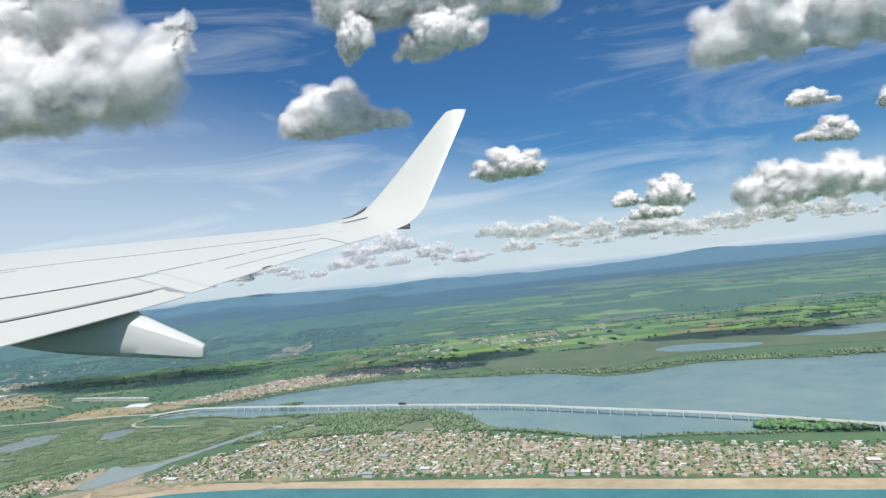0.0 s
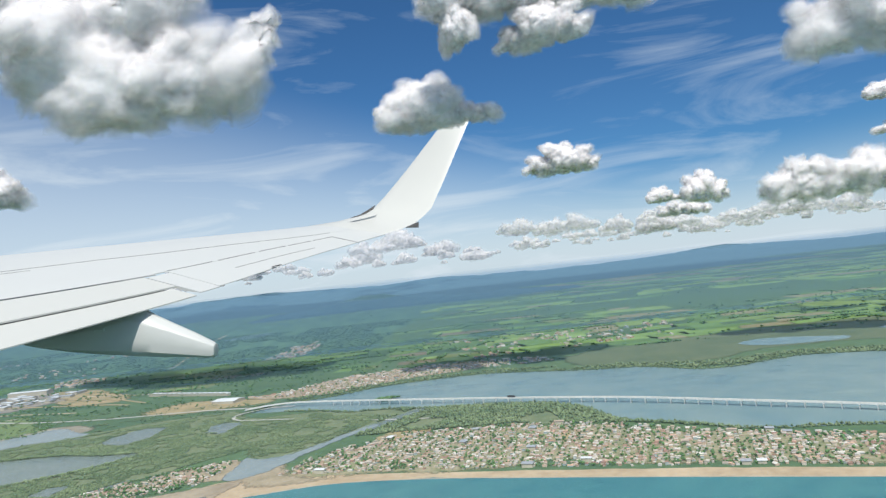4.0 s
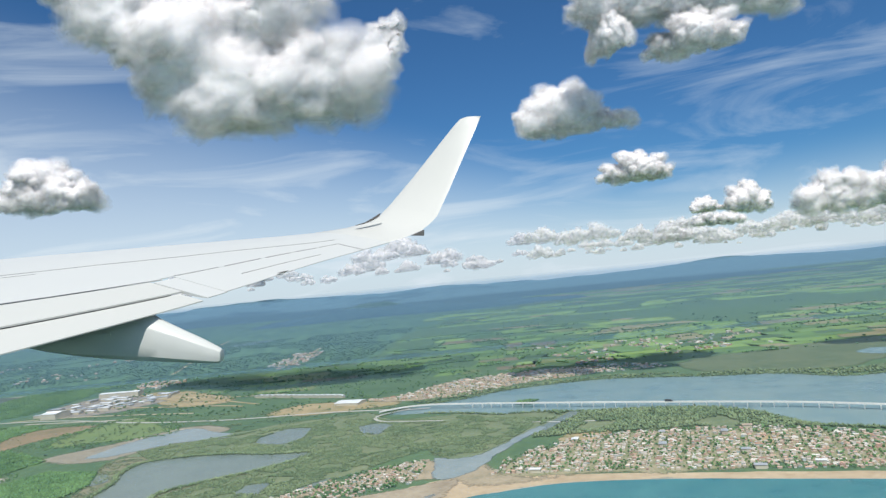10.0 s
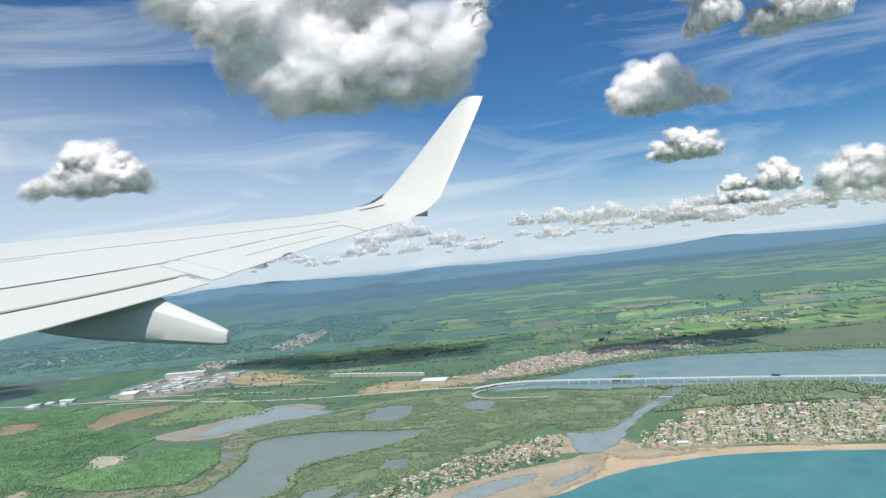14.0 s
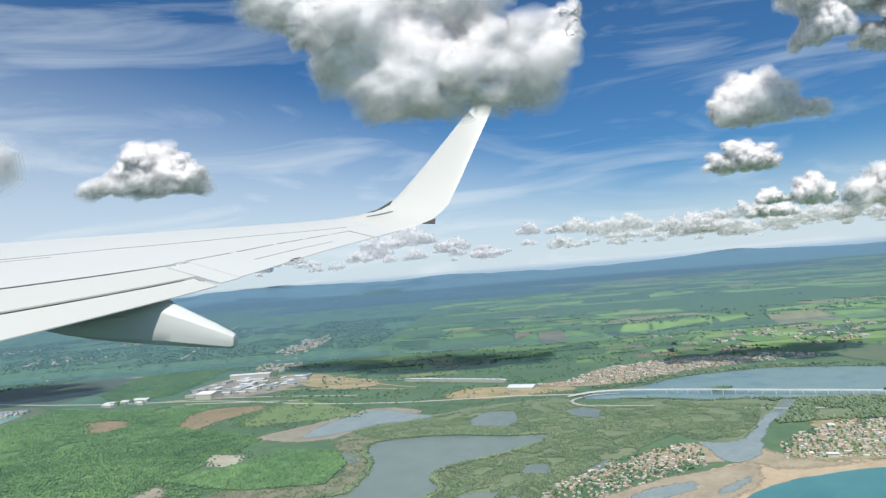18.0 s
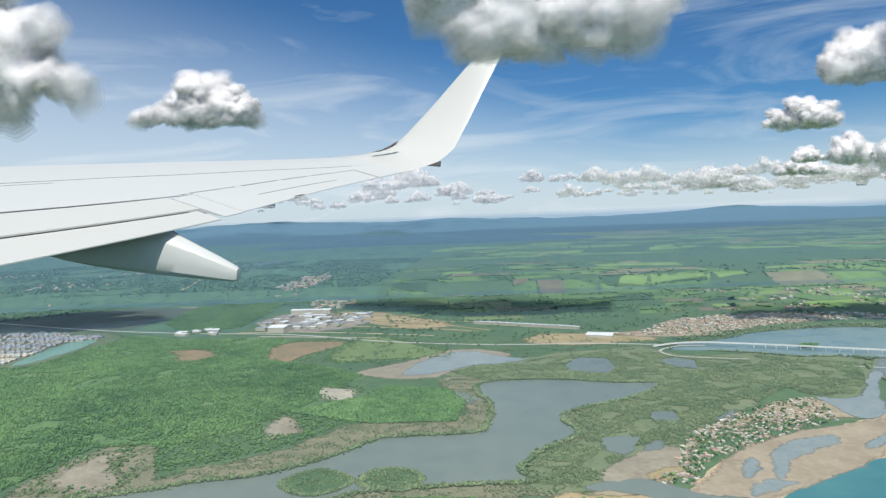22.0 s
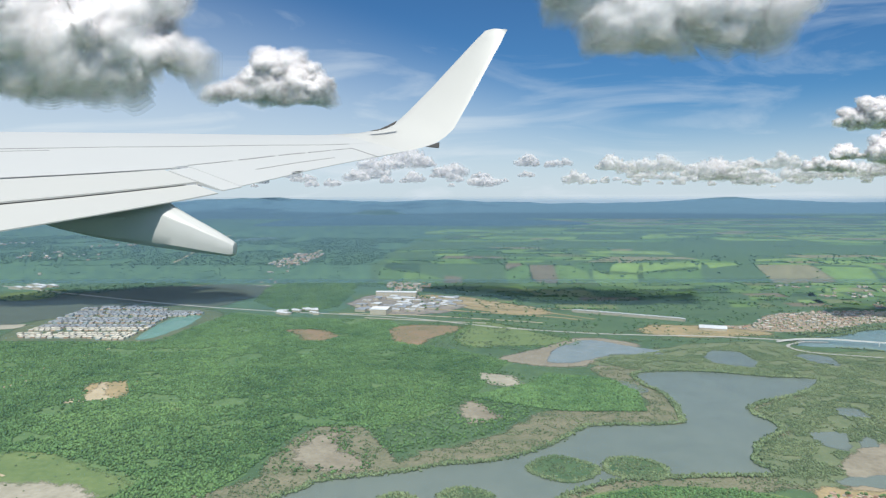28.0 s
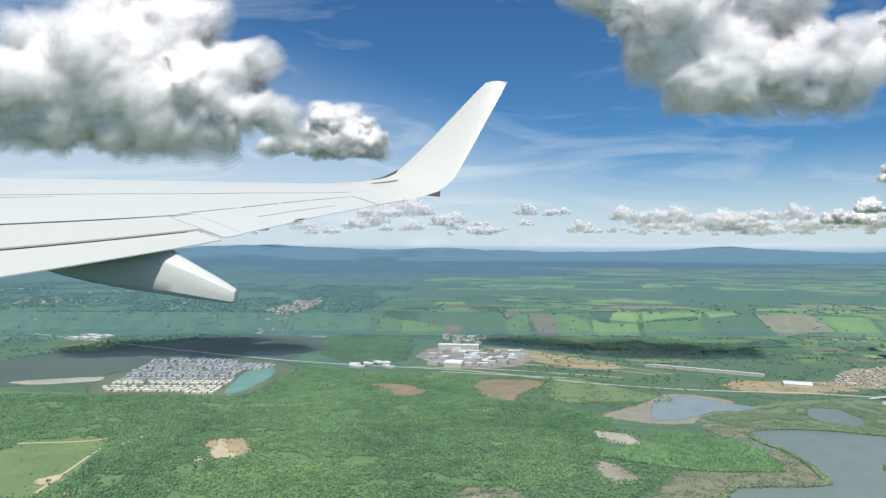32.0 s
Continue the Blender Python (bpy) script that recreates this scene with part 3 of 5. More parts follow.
for i, (pts, mat, name, lab) in enumerate([
    ([(-362, 310), (-364, 324), (-347, 320), (-341, 301), (-350, 296)], M_PALE, "salt_flat", "pale dry flat inside the wood"),
    ([(-437, 211), (-429, 234), (-415, 240), (-418, 226), (-405, 206), (-419, 200)], M_MUD, "mud_flat", "grey-brown mud flat behind the mangroves"),
    ([(-377, 270), (-368, 276), (-354, 254), (-373, 250)], M_MUD, "mud_flat", "grey mud patch inside the wood"),
    ([(-412, 397), (-419, 436), (-406, 455), (-374, 452), (-366, 437), (-382, 414), (-392, 384)], M_SOIL, "bare_ground", "patch of bare red soil"),
    ([(-490, 436), (-464, 437), (-445, 415), (-455, 400), (-468, 398)], M_SOIL, "bare_ground", "patch of bare red soil in the forest"),
    ([(-635, 302), (-597, 306), (-585, 251), (-590, 228), (-640, 240)], M_MEADOW, "meadow", "open grass clearing"),
    ([(-552, 303), (-534, 309), (-520, 281), (-537, 275)], M_OCHRE, "bare_ground", "sandy clearing in the forest"),
    ([(-590, 232), (-578, 240), (-572, 228), (-588, 222)], M_OCHRE, "bare_ground", "sandy clearing in the forest"),
    ([(-253, 430), (-239, 448), (-207, 454), (-168, 425), (-186, 411), (-235, 412)], M_OCHRE, "bare_ground", "ochre earthworks beside the road"),
    ([(-380, 552), (-320, 520), (-300, 490), (-350, 505)], M_OCHRE, "bare_ground", "ochre earthworks beside the works"),
    ([(-654, 677), (-650, 752), (-581, 769), (-558, 657), (-590, 642)], M_PALE, "bare_ground", "pale dry grassland"),
    ([(-458, 529), (-460, 572), (-442, 601), (-401, 597), (-360, 558), (-369, 520), (-386, 496), (-420, 492)], M_SLAG, "bare_ground", "dark worn ground of an industrial yard"),
    # the dark tone imitates a cloud's shadow
    ([(-790, 500), (-747, 600), (-618, 672), (-545, 640), (-570, 530), (-640, 540), (-690, 440), (-760, 420)], M_SHADED_PLAIN, "wet_plain", "brown plain with cloud shade put into its colour"),
    ([(-362, 462), (-340, 455), (-300, 400), (-322, 385), (-372, 388)], M_MEADOW, "meadow", "open meadow beside the road"),
    ([(-538, 218), (-520, 216), (-501, 210), (-474, 194), (-478, 178), (-500, 168), (-524, 186)], M_MEADOW, "meadow", "open olive grass clearing"),
    ([(-522, 188), (-506, 192), (-484, 182), (-486, 164), (-520, 166)], M_PALE, "bare_ground", "pale sandy ground at the clearing"),
    ([(90, 400), (180, 420), (420, 330), (600, 420), (300, 520), (60, 500), (20, 440)], M_REED, "marsh", "brownish reed marsh beyond the bay"),
    ([(-100, 236), (-160, 250), (-200, 236), (-238, 190), (-248, 168), (-262, 178), (-230, 214), (-205, 240), (-165, 274), (-140, 280), (-122, 262)], M_EARTH, "bare_ground", "trodden sandy ground round the village"),
    ([(-120, 246), (-76, 290), (-6, 280), (82, 224), (210, 170), (205, 146), (86, 189), (-30, 229)], M_YARD, "bare_ground", "trodden sandy ground between the houses"),
]):
    patch(name, pts, 0.04 + 0.002 * i, mat, 6.0, lab, "ground", 40 + i, 10, fade=7.0)
patch("pool", [(-576, 408), (-582, 475), (-567, 492), (-560, 464), (-564, 414)], 0.12, M_POOL, 1.5, "green quarry pool beside the housing estate", "water", 70)
patch("scrub", [(-462, 160), (-440, 200), (-436, 236), (-412, 242), (-398, 212), (-380, 222), (-360, 234), (-340, 262), (-300, 268), (-296, 290), (-306, 330), (-282, 340), (-240, 338), (-196, 324), (-188, 306), (-215, 280), (-238, 262), (-236, 244), (-255, 222), (-258, 190), (-300, 180), (-344, 160), (-400, 120)], 0.016, M_SCRUB, 5, "brownish dry mangrove scrub round the lagoon", "scrub", 76, 6, fade=5.0)
for i, pts in enumerate([[(-196, 205), (-191, 218), (-183, 225), (-173, 231), (-161, 232), (-162, 225), (-172, 219), (-180, 213), (-188, 208), (-193, 197), (-199, 194)], [(-207, 204), (-200, 213), (-197, 210), (-202, 201), (-207, 195)], [(-210, 190), (-201, 195), (-193, 191), (-202, 187), (-211, 182)], [(-159, 220), (-141, 234), (-147, 224), (-158, 217)], [(-228, 178), (-219, 174), (-222, 165), (-230, 166)]]):
    patch("tidal_pool", pts, 0.135 + 0.004 * i, M_SHOAL, 1.6, "shallow blue-grey tidal pool between sand bars", "water", 78 + i, 6, fade=3.0)
for i, (pts, mat, lab) in enumerate((
    ([(-247, 209), (-231, 224), (-216, 223), (-223, 201), (-237, 196), (-252, 195)], M_MUD, "grey wet mud behind the village"),
    ([(-237, 199), (-228, 209), (-223, 207), (-228, 196), (-236, 192)], M_OCHRE, "orange earth at the village's end"),
    ([(-269, 182), (-262, 191), (-255, 187), (-239, 186), (-231, 179), (-241, 179), (-252, 180), (-262, 178)], M_OCHRE, "orange earth bank along the channel"),
    ([(-90, 290), (-81, 304), (-62, 304), (-69, 292), (-81, 284)], M_OCHRE, "orange bare earth behind the town"),
    ([(-192, 447), (-165, 455), (-141, 490), (-98, 505), (-35, 506), (-38, 469), (-85, 456), (-126, 429), (-169, 428)], M_EARTH, "trodden ground of the far town"),
    ([(-644, 296), (-631, 315), (-604, 305), (-588, 290), (-584, 252), (-578, 228), (-590, 215), (-640, 240)], M_MEADOW, "open olive pasture with pale scars"),
    ([(-598, 247), (-594, 257), (-587, 250), (-593, 243)], M_DIRT, "pale bare earth in the pasture"),
    ([(-545, 274), (-544, 290), (-546, 313), (-539, 300), (-533, 287), (-522, 278), (-532, 274)], M_DIRT, "sandy scar in the forest clearing"),
    ([(-790, 598), (-752, 637), (-733, 581), (-757, 562)], M_MEADOW, "light green pasture beside the shaded plain"),
    ([(-732, 434), (-712, 445), (-678, 456), (-672, 440), (-703, 427)], M_PALE, "pale dry strip in the shaded plain"),
)):
    patch("bare_ground", pts, 0.092 + 0.003 * i, mat, 2.2, lab, "ground", 110 + i, 8, fade=3.5)
# islands stand a little above the lagoon
for i, pts in enumerate([[(-352, 202), (-342, 213), (-329, 203), (-340, 192)], [(-381, 182), (-374, 188), (-365, 182), (-372, 176)], [(-401, 175), (-394, 184), (-386, 177), (-391, 169)], [(-326, 199), (-324, 210), (-315, 212), (-307, 204), (-312, 194)]]):
    patch("island", pts, 0.2, M_GROUND, 0.6, "small mangrove island in the lagoon", "island", 80 + i)

patch("marsh", [(-290, 335), (-200, 312), (-255, 262), (-250, 240), (-272, 222), (-275, 190), (-240, 195), (-205, 238), (-160, 285), (-147, 298), (-138, 276), (-122, 280), (-106, 303), (-70, 300), (10, 280), (4, 307), (-40, 340), (-90, 358), (-130, 372), (-165, 372), (-190, 402), (-260, 380), (-306, 352)], 0.022, M_MARSH, 4, "olive marsh grass between mangroves and ponds", "marsh", 130, 6, fade=5.0)

# roads
ribbon("road", [(-160, 399), (-210, 413), (-250, 417), (-289, 424), (-345, 444), (-420, 484), (-525, 512), (-640, 560), (-900, 700)], 2.6, 0.12, M_ROAD, "pale two-lane road across the plain")
ribbon("dirt_road", [(-416, 1000), (-416, 960), (-416, 900), (-418, 812)], 4.0, 0.12, M_DIRT, "straight dirt road through the forest")
ribbon("dirt_road", [(-690, 1420), (-669, 1307), (-603, 1000), (-575, 880), (-560, 812)], 4.0, 0.12, M_DIRT, "winding dirt road through the forest")
ribbon("dirt_road", [(-586, 215), (-589, 234), (-591, 258), (-593, 292), (-591, 320), (-586, 351), (-576, 385), (-570, 400)], 1.3, 0.10, M_DIRT, "narrow dirt road along the forest's edge")
ribbon("dirt_track", [(-585, 222), (-580, 219), (-560, 213), (-541, 207), (-520, 196)], 1.0, 0.10, M_DIRT, "narrow pale track through the clearing")
ribbon("dirt_track", [(-640, 296), (-608, 300), (-597, 307), (-593, 315)], 1.4, 0.14, M_DIRT, "narrow pale track through the clearing")
ribbon("dirt_track", [(-590, 285), (-586, 300), (-580, 310), (-562, 303), (-556, 306)], 1.6, 0.12, M_DIRT, "sandy track in the clearing")
ribbon("road", [(-112, 341), (-84, 327), (-60, 320)], 1.5, 0.16, M_ROAD, "narrow causeway over the creek")
CREEK = [(-70, 350), (-78, 338), (-90, 321), (-96, 312)]
ribbon("creek", CREEK, 6.0, 0.09, M_LAGOON, "narrow tidal creek", "water", thick=0.04)
ribbon("surf", SHORE[6:], 0.7, 0.13, M_PALE, "thin line of surf along the beach", "water", thick=0.02)

# ---- far land ----
def fields():
    """Jittered parcels over the plain, each a thin slab of crop."""
    r = np.random.RandomState(5)
    sets, hedge = {0: ([], []), 1: ([], [])}, []
    y = 470.0
    while y < 2700:
        dy = 16 + (y - 400) * 0.035
        x = -345 + (y - 600) * 0.09 + r.uniform(0, 50)
        while x < 500 + y * 0.9:
            dx = dy * r.uniform(0.7, 2.4)
            dens = noise.fractal(Vector((x / 420, y / 300, 3)), 1.0, 2.0, 3)
            if dens > -0.22 and r.rand() > 0.2 and not (y < 560 and x < 60 and x > -420 and y < 520):
                j = 0.22 * dy
                q = []
                for cx, cy in ((x, y), (x + dx, y), (x + dx, y + dy), (x, y + dy)):
                    bend = noise.noise_vector(Vector((cx / 170, cy / 120, 9))) * dy * 1.1
                    q.append((cx + bend.x * 1.6 + r.uniform(-j, j), cy + bend.y + r.uniform(-j, j) * 0.7))
                east = int(x + 0.28 * y + r.normal(0, 60) > 130)
                verts, tris = sets[east]
                n = len(verts)
                verts += [(a, b, 0.019) for a, b in q]
                tris += [(n, n + 1, n + 2), (n, n + 2, n + 3)]
                for k in range(4):
                    if y < 1700 and r.rand() < (0.16 if east else 0.28):
                        a, c = np.array(q[k]), np.array(q[(k + 1) % 4])
                        m = int(np.linalg.norm(c - a) / (1.0 + (y - 450) * 0.0016))
                        hedge += [a + (c - a) * s + r.normal(0, 0.6, 2) for s in r.rand(m)]
            x += dx
        y += dy
    wood("hedges", np.array(hedge), 2.0, M_WOOD, "dark hedgerows between the crop fields", 61, 0.75, TUFTS)
    for east, mat, lab in ((0, M_FIELD, "patchwork of dull green and tan pastures"), (1, M_FIELD_E, "patchwork of bright green and tan crop fields")):
        tagged(new("fields", mesh_np("fields", sets[east][0], sets[east][1], mat)), lab, "fields", "", "stuff")


fields()


def ridge(name, y0, depth, height, x0, x1, seed, mat, label, nx=150, ny=14, slope=0.0):
    verts, faces = [], []
    for j in range(ny):
        v = j / (ny - 1)
        for i in range(nx):
            x = x0 + (x1 - x0) * i / (nx - 1)
            y = y0 + depth * v
            h = noise.fractal(Vector((x / 900, y / 500, seed)), 0.9, 2.1, 6) * 0.5 + 0.62
            lift = math.sin(math.pi * min(1.0, v * 0.62)) ** 1.2
            end = min(1.0, min(x - x0, x1 - x) / 500 + 0.02)
            verts.append((x, y, max(-1, height * max(0, h) * lift * end * (1 + slope * (0.5 - i / (nx - 1)))) - (2 if j == 0 else 0)))
    for j in range(ny - 1):
        for i in range(nx - 1):
            a = j * nx + i
            faces.append((a, a + 1, a + nx + 1, a + nx))
    return tagged(new(name, mesh_from(name, verts, faces, mat, True)), label, "hills", "", "structure")


ridge("hills", 3150, 1300, 80, -5000, 4800, 2, M_HAZED_HILL, "long low range of wooded hills tinted blue for distance haze", slope=0.9)
ridge("hills", 2450, 700, 26, -5000, 1200, 7, M_HAZED_HILL, "low wooded foothills before the range", slope=1.2)
def spur():
    """A wooded spur of the hills that runs out into the plain, placed to fit the camera's view of the skyline."""
    verts, faces, nx, ny = [], [], 110, 18
    for j in range(ny):
        v = j / (ny - 1)
        for i in range(nx):
            x = -800 + 1000 * i / (nx - 1)
            y = 1875 + 330 * v + 30 * math.sin(x / 90)
            end = min(1.0, (x + 800) / 260) * min(1.0, max(0.0, (200 - x) / 560))
            h = 30 + 14 * noise.fractal(Vector((x / 130, y / 130, 4)), 0.9, 2.1, 6)
            verts.append((x, y, h * math.sin(math.pi * v) ** 0.8 * end ** 0.8 - 1.0))
    for j in range(ny - 1):
        for i in range(nx - 1):
            a = j * nx + i
            faces.append((a, a + 1, a + nx + 1, a + nx))
    return tagged(new("hills", mesh_from("hills", verts, faces, M_HAZED_HILL, True)), "wooded spur of the hills, tinted blue for distance haze", "hills", "", "structure")


spur()
patch("forest_floor", [(-3200, 600), (-1000, 620), (-640, 600), (-560, 520), (-500, 492), (-466, 520), (-464, 606), (-400, 640), (-320, 760), (-290, 1200), (-150, 2700), (-3600, 2900)], 0.012, M_HAZED_WOOD, 20, "dark green forest covering the plain", "forest", 90)



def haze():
    """A translucent bluish sheet that imitates haze: it climbs slowly over the plain and stands before the hills."""
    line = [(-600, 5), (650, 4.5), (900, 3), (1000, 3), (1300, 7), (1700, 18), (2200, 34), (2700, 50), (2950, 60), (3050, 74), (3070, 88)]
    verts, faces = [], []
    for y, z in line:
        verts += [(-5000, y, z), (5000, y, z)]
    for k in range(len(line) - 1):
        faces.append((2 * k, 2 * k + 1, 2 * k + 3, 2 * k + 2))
    return tagged(new("haze_layer", mesh_from("haze_layer", verts, faces, M_HAZE, True)), "translucent bluish sheet imitating haze over the plain", "haze", "", "structure")


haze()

# ---- bridge ----
BRIDGE = [(-178, 396), (-160, 398), (-135, 389), (-112, 379), (-57, 353), (-9, 329), (26, 309), (63, 281), (97, 255), (119, 234), (160, 193), (210, 140)]


def bridge():
    top = tagged(new("bridge"), "long low white concrete road bridge on many piers across the bay", "bridge")
    deck_z = lambda u: 0.3 + 1.9 * min(1.0, u * 7)
    ribbon("deck", BRIDGE, 1.8, lambda u: deck_z(u) - 0.05, M_CONC, "", parent=top, thick=0.33)
    ribbon("railing", BRIDGE, 0.10, lambda u: deck_z(u) + 0.28, M_CONC, "", parent=top, thick=0.22, side=0.84)
    ribbon("railing", BRIDGE, 0.10, lambda u: deck_z(u) + 0.28, M_CONC, "", parent=top, thick=0.22, side=-0.84)
    ribbon("carriageway", BRIDGE, 1.5, lambda u: deck_z(u) + 0.285, M_ROAD, "grey road surface", parent=top, thick=0.02)
    line = smooth_ring(BRIDGE, 40, 0, 0, False)
    bm = bmesh.new()
    for dx in (-0.7, 0.7):
        bmesh.ops.create_cone(bm, cap_ends=True, segments=8, radius1=0.17, radius2=0.15, depth=2.2, matrix=Matrix.Translation((dx, 0, 1.0)))
    bmesh.ops.create_cube(bm, size=1, matrix=Matrix.LocRotScale((0, 0, 1.96), None, (2.2, 0.36, 0.22)))
    pier = bpy.data.meshes.new("pier")
    bm.to_mesh(pier)
    bm.free()
    pier.materials.append(M_CONC)
    gone = 0.0
    for a, b in zip(line, line[1:]):
        gone += (b - a).length
        if gone > 5.6:
            gone = 0
            if a.x < -128:
                continue
            d = b - a
            ob = part("pier", pier, top)
            ob.matrix_basis = pose(a.x, a.y, 0, 0, 0, math.degrees(math.atan2(d.y, d.x)) + 90)


bridge()
ribbon("road", [(-148, 394), (-162, 395), (-170, 391), (-176, 386), (-178.5, 379), (-176, 371), (-170, 365), (-153, 359), (-140, 354)], 1.9, 0.5, M_ROAD, "curved ramp road looping down from the bridge")
# stationary dark box on the deck, built in a truck's shape
bm = bmesh.new()
bmesh.ops.create_cube(bm, size=1, matrix=Matrix.LocRotScale((0, 0, 0.55), None, (3.2, 1.0, 1.1)))
bmesh.ops.create_cube(bm, size=1, matrix=Matrix.LocRotScale((1.9, 0, 0.4), None, (0.7, 0.9, 0.8)))
bmesh.ops.bevel(bm, geom=bm.edges[:], offset=0.06, segments=1, affect="EDGES")
me = bpy.data.meshes.new("truck")
bm.to_mesh(me)
bm.free()
me.materials.append(M_DARK)
truck = tagged(new("truck", me), "small dark box standing on the bridge deck", "truck")
truck.matrix_basis = pose(-27, 338.5, 2.5, 0, 0, -26)


# ---- houses ----
def gable(w, d, h, rise, eave=0.12):
    """Walls and roof of a small house, as two bmeshes."""
    walls = [(-w, -d, 0), (w, -d, 0), (w, d, 0), (-w, d, 0), (-w, -d, h), (w, -d, h), (w, d, h), (-w, d, h), (-w, 0, h + rise), (w, 0, h + rise)]
    wf = [(0, 1, 5, 4), (2, 3, 7, 6), (1, 2, 6, 9, 5), (3, 0, 4, 8, 7)]
    a, b, k = w + eave, d + eave, rise * (1 + eave / d)
    t = 0.07
    roof = [(-a, -b, h + rise - k), (a, -b, h + rise - k), (a, 0, h + rise), (-a, 0, h + rise), (a, b, h + rise - k), (-a, b, h + rise - k)]
    roof = [(x, y, z + 0.01) for x, y, z in roof] + [(x, y, z + t) for x, y, z in roof]
    rf = [(0, 3, 2, 1), (3, 5, 4, 2), (6, 7, 8, 9), (9, 8, 10, 11), (0, 1, 7, 6), (4, 5, 11, 10), (1, 2, 8, 7), (2, 4, 10, 8), (3, 0, 6, 9), (5, 3, 9, 11)]
    return walls, wf, roof, rf


HOUSE_FORMS = [gable(0.95, 0.75, 0.62, 0.28), gable(1.25, 0.8, 0.65, 0.22), gable(0.8, 0.8, 1.15, 0.2), gable(1.5, 0.95, 0.7, 0.34), gable(0.7, 0.6, 0.55, 0.22)]
HOUSE_MESH = [(mesh_from("wall", w, wf, M_WALL_O), mesh_from("roof", r, rf, M_ROOF_O)) for w, wf, r, rf in HOUSE_FORMS]


def street_places(ring, gap, seed, thin=0.25, angle=-0.33, avoid=()):
    """House places in rows along streets."""
    r = np.random.RandomState(seed)
    a = np.array([(q[0], q[1]) for q in ring])
    mid = a.mean(0)
    n = int(max(a.max(0) - a.min(0)) / gap) + 2
    out = []
    c, s = math.cos(angle), math.sin(angle)
    for i in range(-n, n):
        for j in range(-n, n):
            if r.rand() < thin or i % 6 == 0:
                continue
            u, v = i * gap + r.normal(0, gap * 0.16), j * gap * 0.92 + r.normal(0, gap * 0.16)
            out.append((mid[0] + c * u - s * v, mid[1] + s * u + c * v))
    xy = np.array(out)
    keep = inside(xy, ring)
    for o in avoid:
        keep &= ~inside(xy, o)
    return xy[keep]


def houses(name, xy, seed, label, angle=-0.33, scale=1.0):
    """Many small houses in one mesh."""
    r = np.random.RandomState(seed)
    top = tagged(new(name), label, "houses", "", "stuff")
    wv, wfs, rv, rfs = [], [], [], []
    for x, y in xy:
        w, wf, ro, rf = HOUSE_FORMS[r.randint(len(HOUSE_FORMS))]
        m = pose(x, y, 0.04, 0, 0, math.degrees(angle) + r.choice((0, 90)) + r.normal(0, 8))
        k = scale * r.uniform(0.75, 1.25)
        n = len(wv)
        wv += [m @ (Vector(v) * k) for v in w]
        wfs += [tuple(n + i for i in f) for f in wf]
        n = len(rv)
        rv += [m @ (Vector(v) * k) for v in ro]
        rfs += [tuple(n + i for i in f) for f in rf]
    for name, vs, fs, mat, block in (("walls", wv, wfs, M_WALL_I, 10), ("roofs", rv, rfs, M_ROOF_I, 12)):
        me = mesh_from(name, vs, fs, mat)
        me["block"] = block
        tagged(part(name, me, top), kind="stuff")
    return top


town_xy = street_places(TOWN, 1.75, 11, 0.36)
VILLAGE = [(-221, 220), (-207, 242), (-186, 259), (-157, 278), (-145, 279), (-149, 249), (-175, 236), (-197, 222), (-213, 212), (-225, 191), (-237, 195), (-225, 205)]
VILLAGE2 = [(-272, 176), (-262, 186), (-252, 183), (-239, 182), (-236, 176), (-243, 164), (-262, 158), (-272, 164)]
village_xy = np.vstack([street_places(VILLAGE, 1.7, 12, 0.45, 0.7), street_places(VILLAGE2, 1.45, 13, 0.42, 0.75)])
order = np.argsort(town_xy[:, 1] + 0.36 * town_xy[:, 0])
near_town, far_town = town_xy[order[:200]], town_xy[order[200:]]
r_house = np.random.RandomState(3)
singles = [(p, -0.33, "houses of the beach town", "small plastered town house with a sheet-metal roof near the beach") for p in near_town]
singles += [(p, 0.72, "houses of the lagoon village", "small village house with a sheet-metal roof beside the lagoon") for p in village_xy[:150]]
for (x, y), ang, grp, lab in singles:
    wm, rm = HOUSE_MESH[r_house.randint(len(HOUSE_MESH))]
    h = tagged(new("house"), lab, "house", grp)
    h.matrix_basis = pose(x, y, 0.04, 0, 0, math.degrees(ang) + r_house.choice((0, 90)) + r_house.normal(0, 8)) @ Matrix.Scale(r_house.uniform(0.42, 0.80) if ang < 0 else r_house.uniform(0.38, 0.68), 4)
    part("wall", wm, h)
    part("roof", rm, h)
houses("town", far_town, 21, "dense town of small houses with rust, grey and cream roofs", -0.33, 0.62)
if len(village_xy) > 150:
    houses("village", village_xy[150:], 22, "small houses with pale roofs among trees", 0.72, 0.55)
FARTOWN = [(-192, 445), (-165, 455), (-141, 490), (-98, 505), (-35, 506), (10, 490), (20, 470), (-38, 466), (-85, 455), (-126, 430), (-169, 430)]
houses("far_town", street_places(FARTOWN, 2.9, 14, 0.50, 0.3), 23, "low town of tan and cream houses along the bay's far shore", 0.3, 0.95)
houses("hamlet", scatter([(-40, 520), (120, 540), (160, 640), (-60, 660)], 420, 15, 0.55), 24, "scattered far houses among the fields", 0.3, 1.4)
houses("hamlet", scatter([(-440, 620), (-396, 620), (-396, 940), (-436, 940)], 260, 16), 25, "scattered houses along the dirt road", 0.1, 1.5)
houses("hamlet", scatter([(-1500, 700), (-700, 720), (-640, 1100), (-1500, 1300)], 900, 17, 0.75, scale=120), 26, "scattered far houses and sheds", 0.2, 1.8)


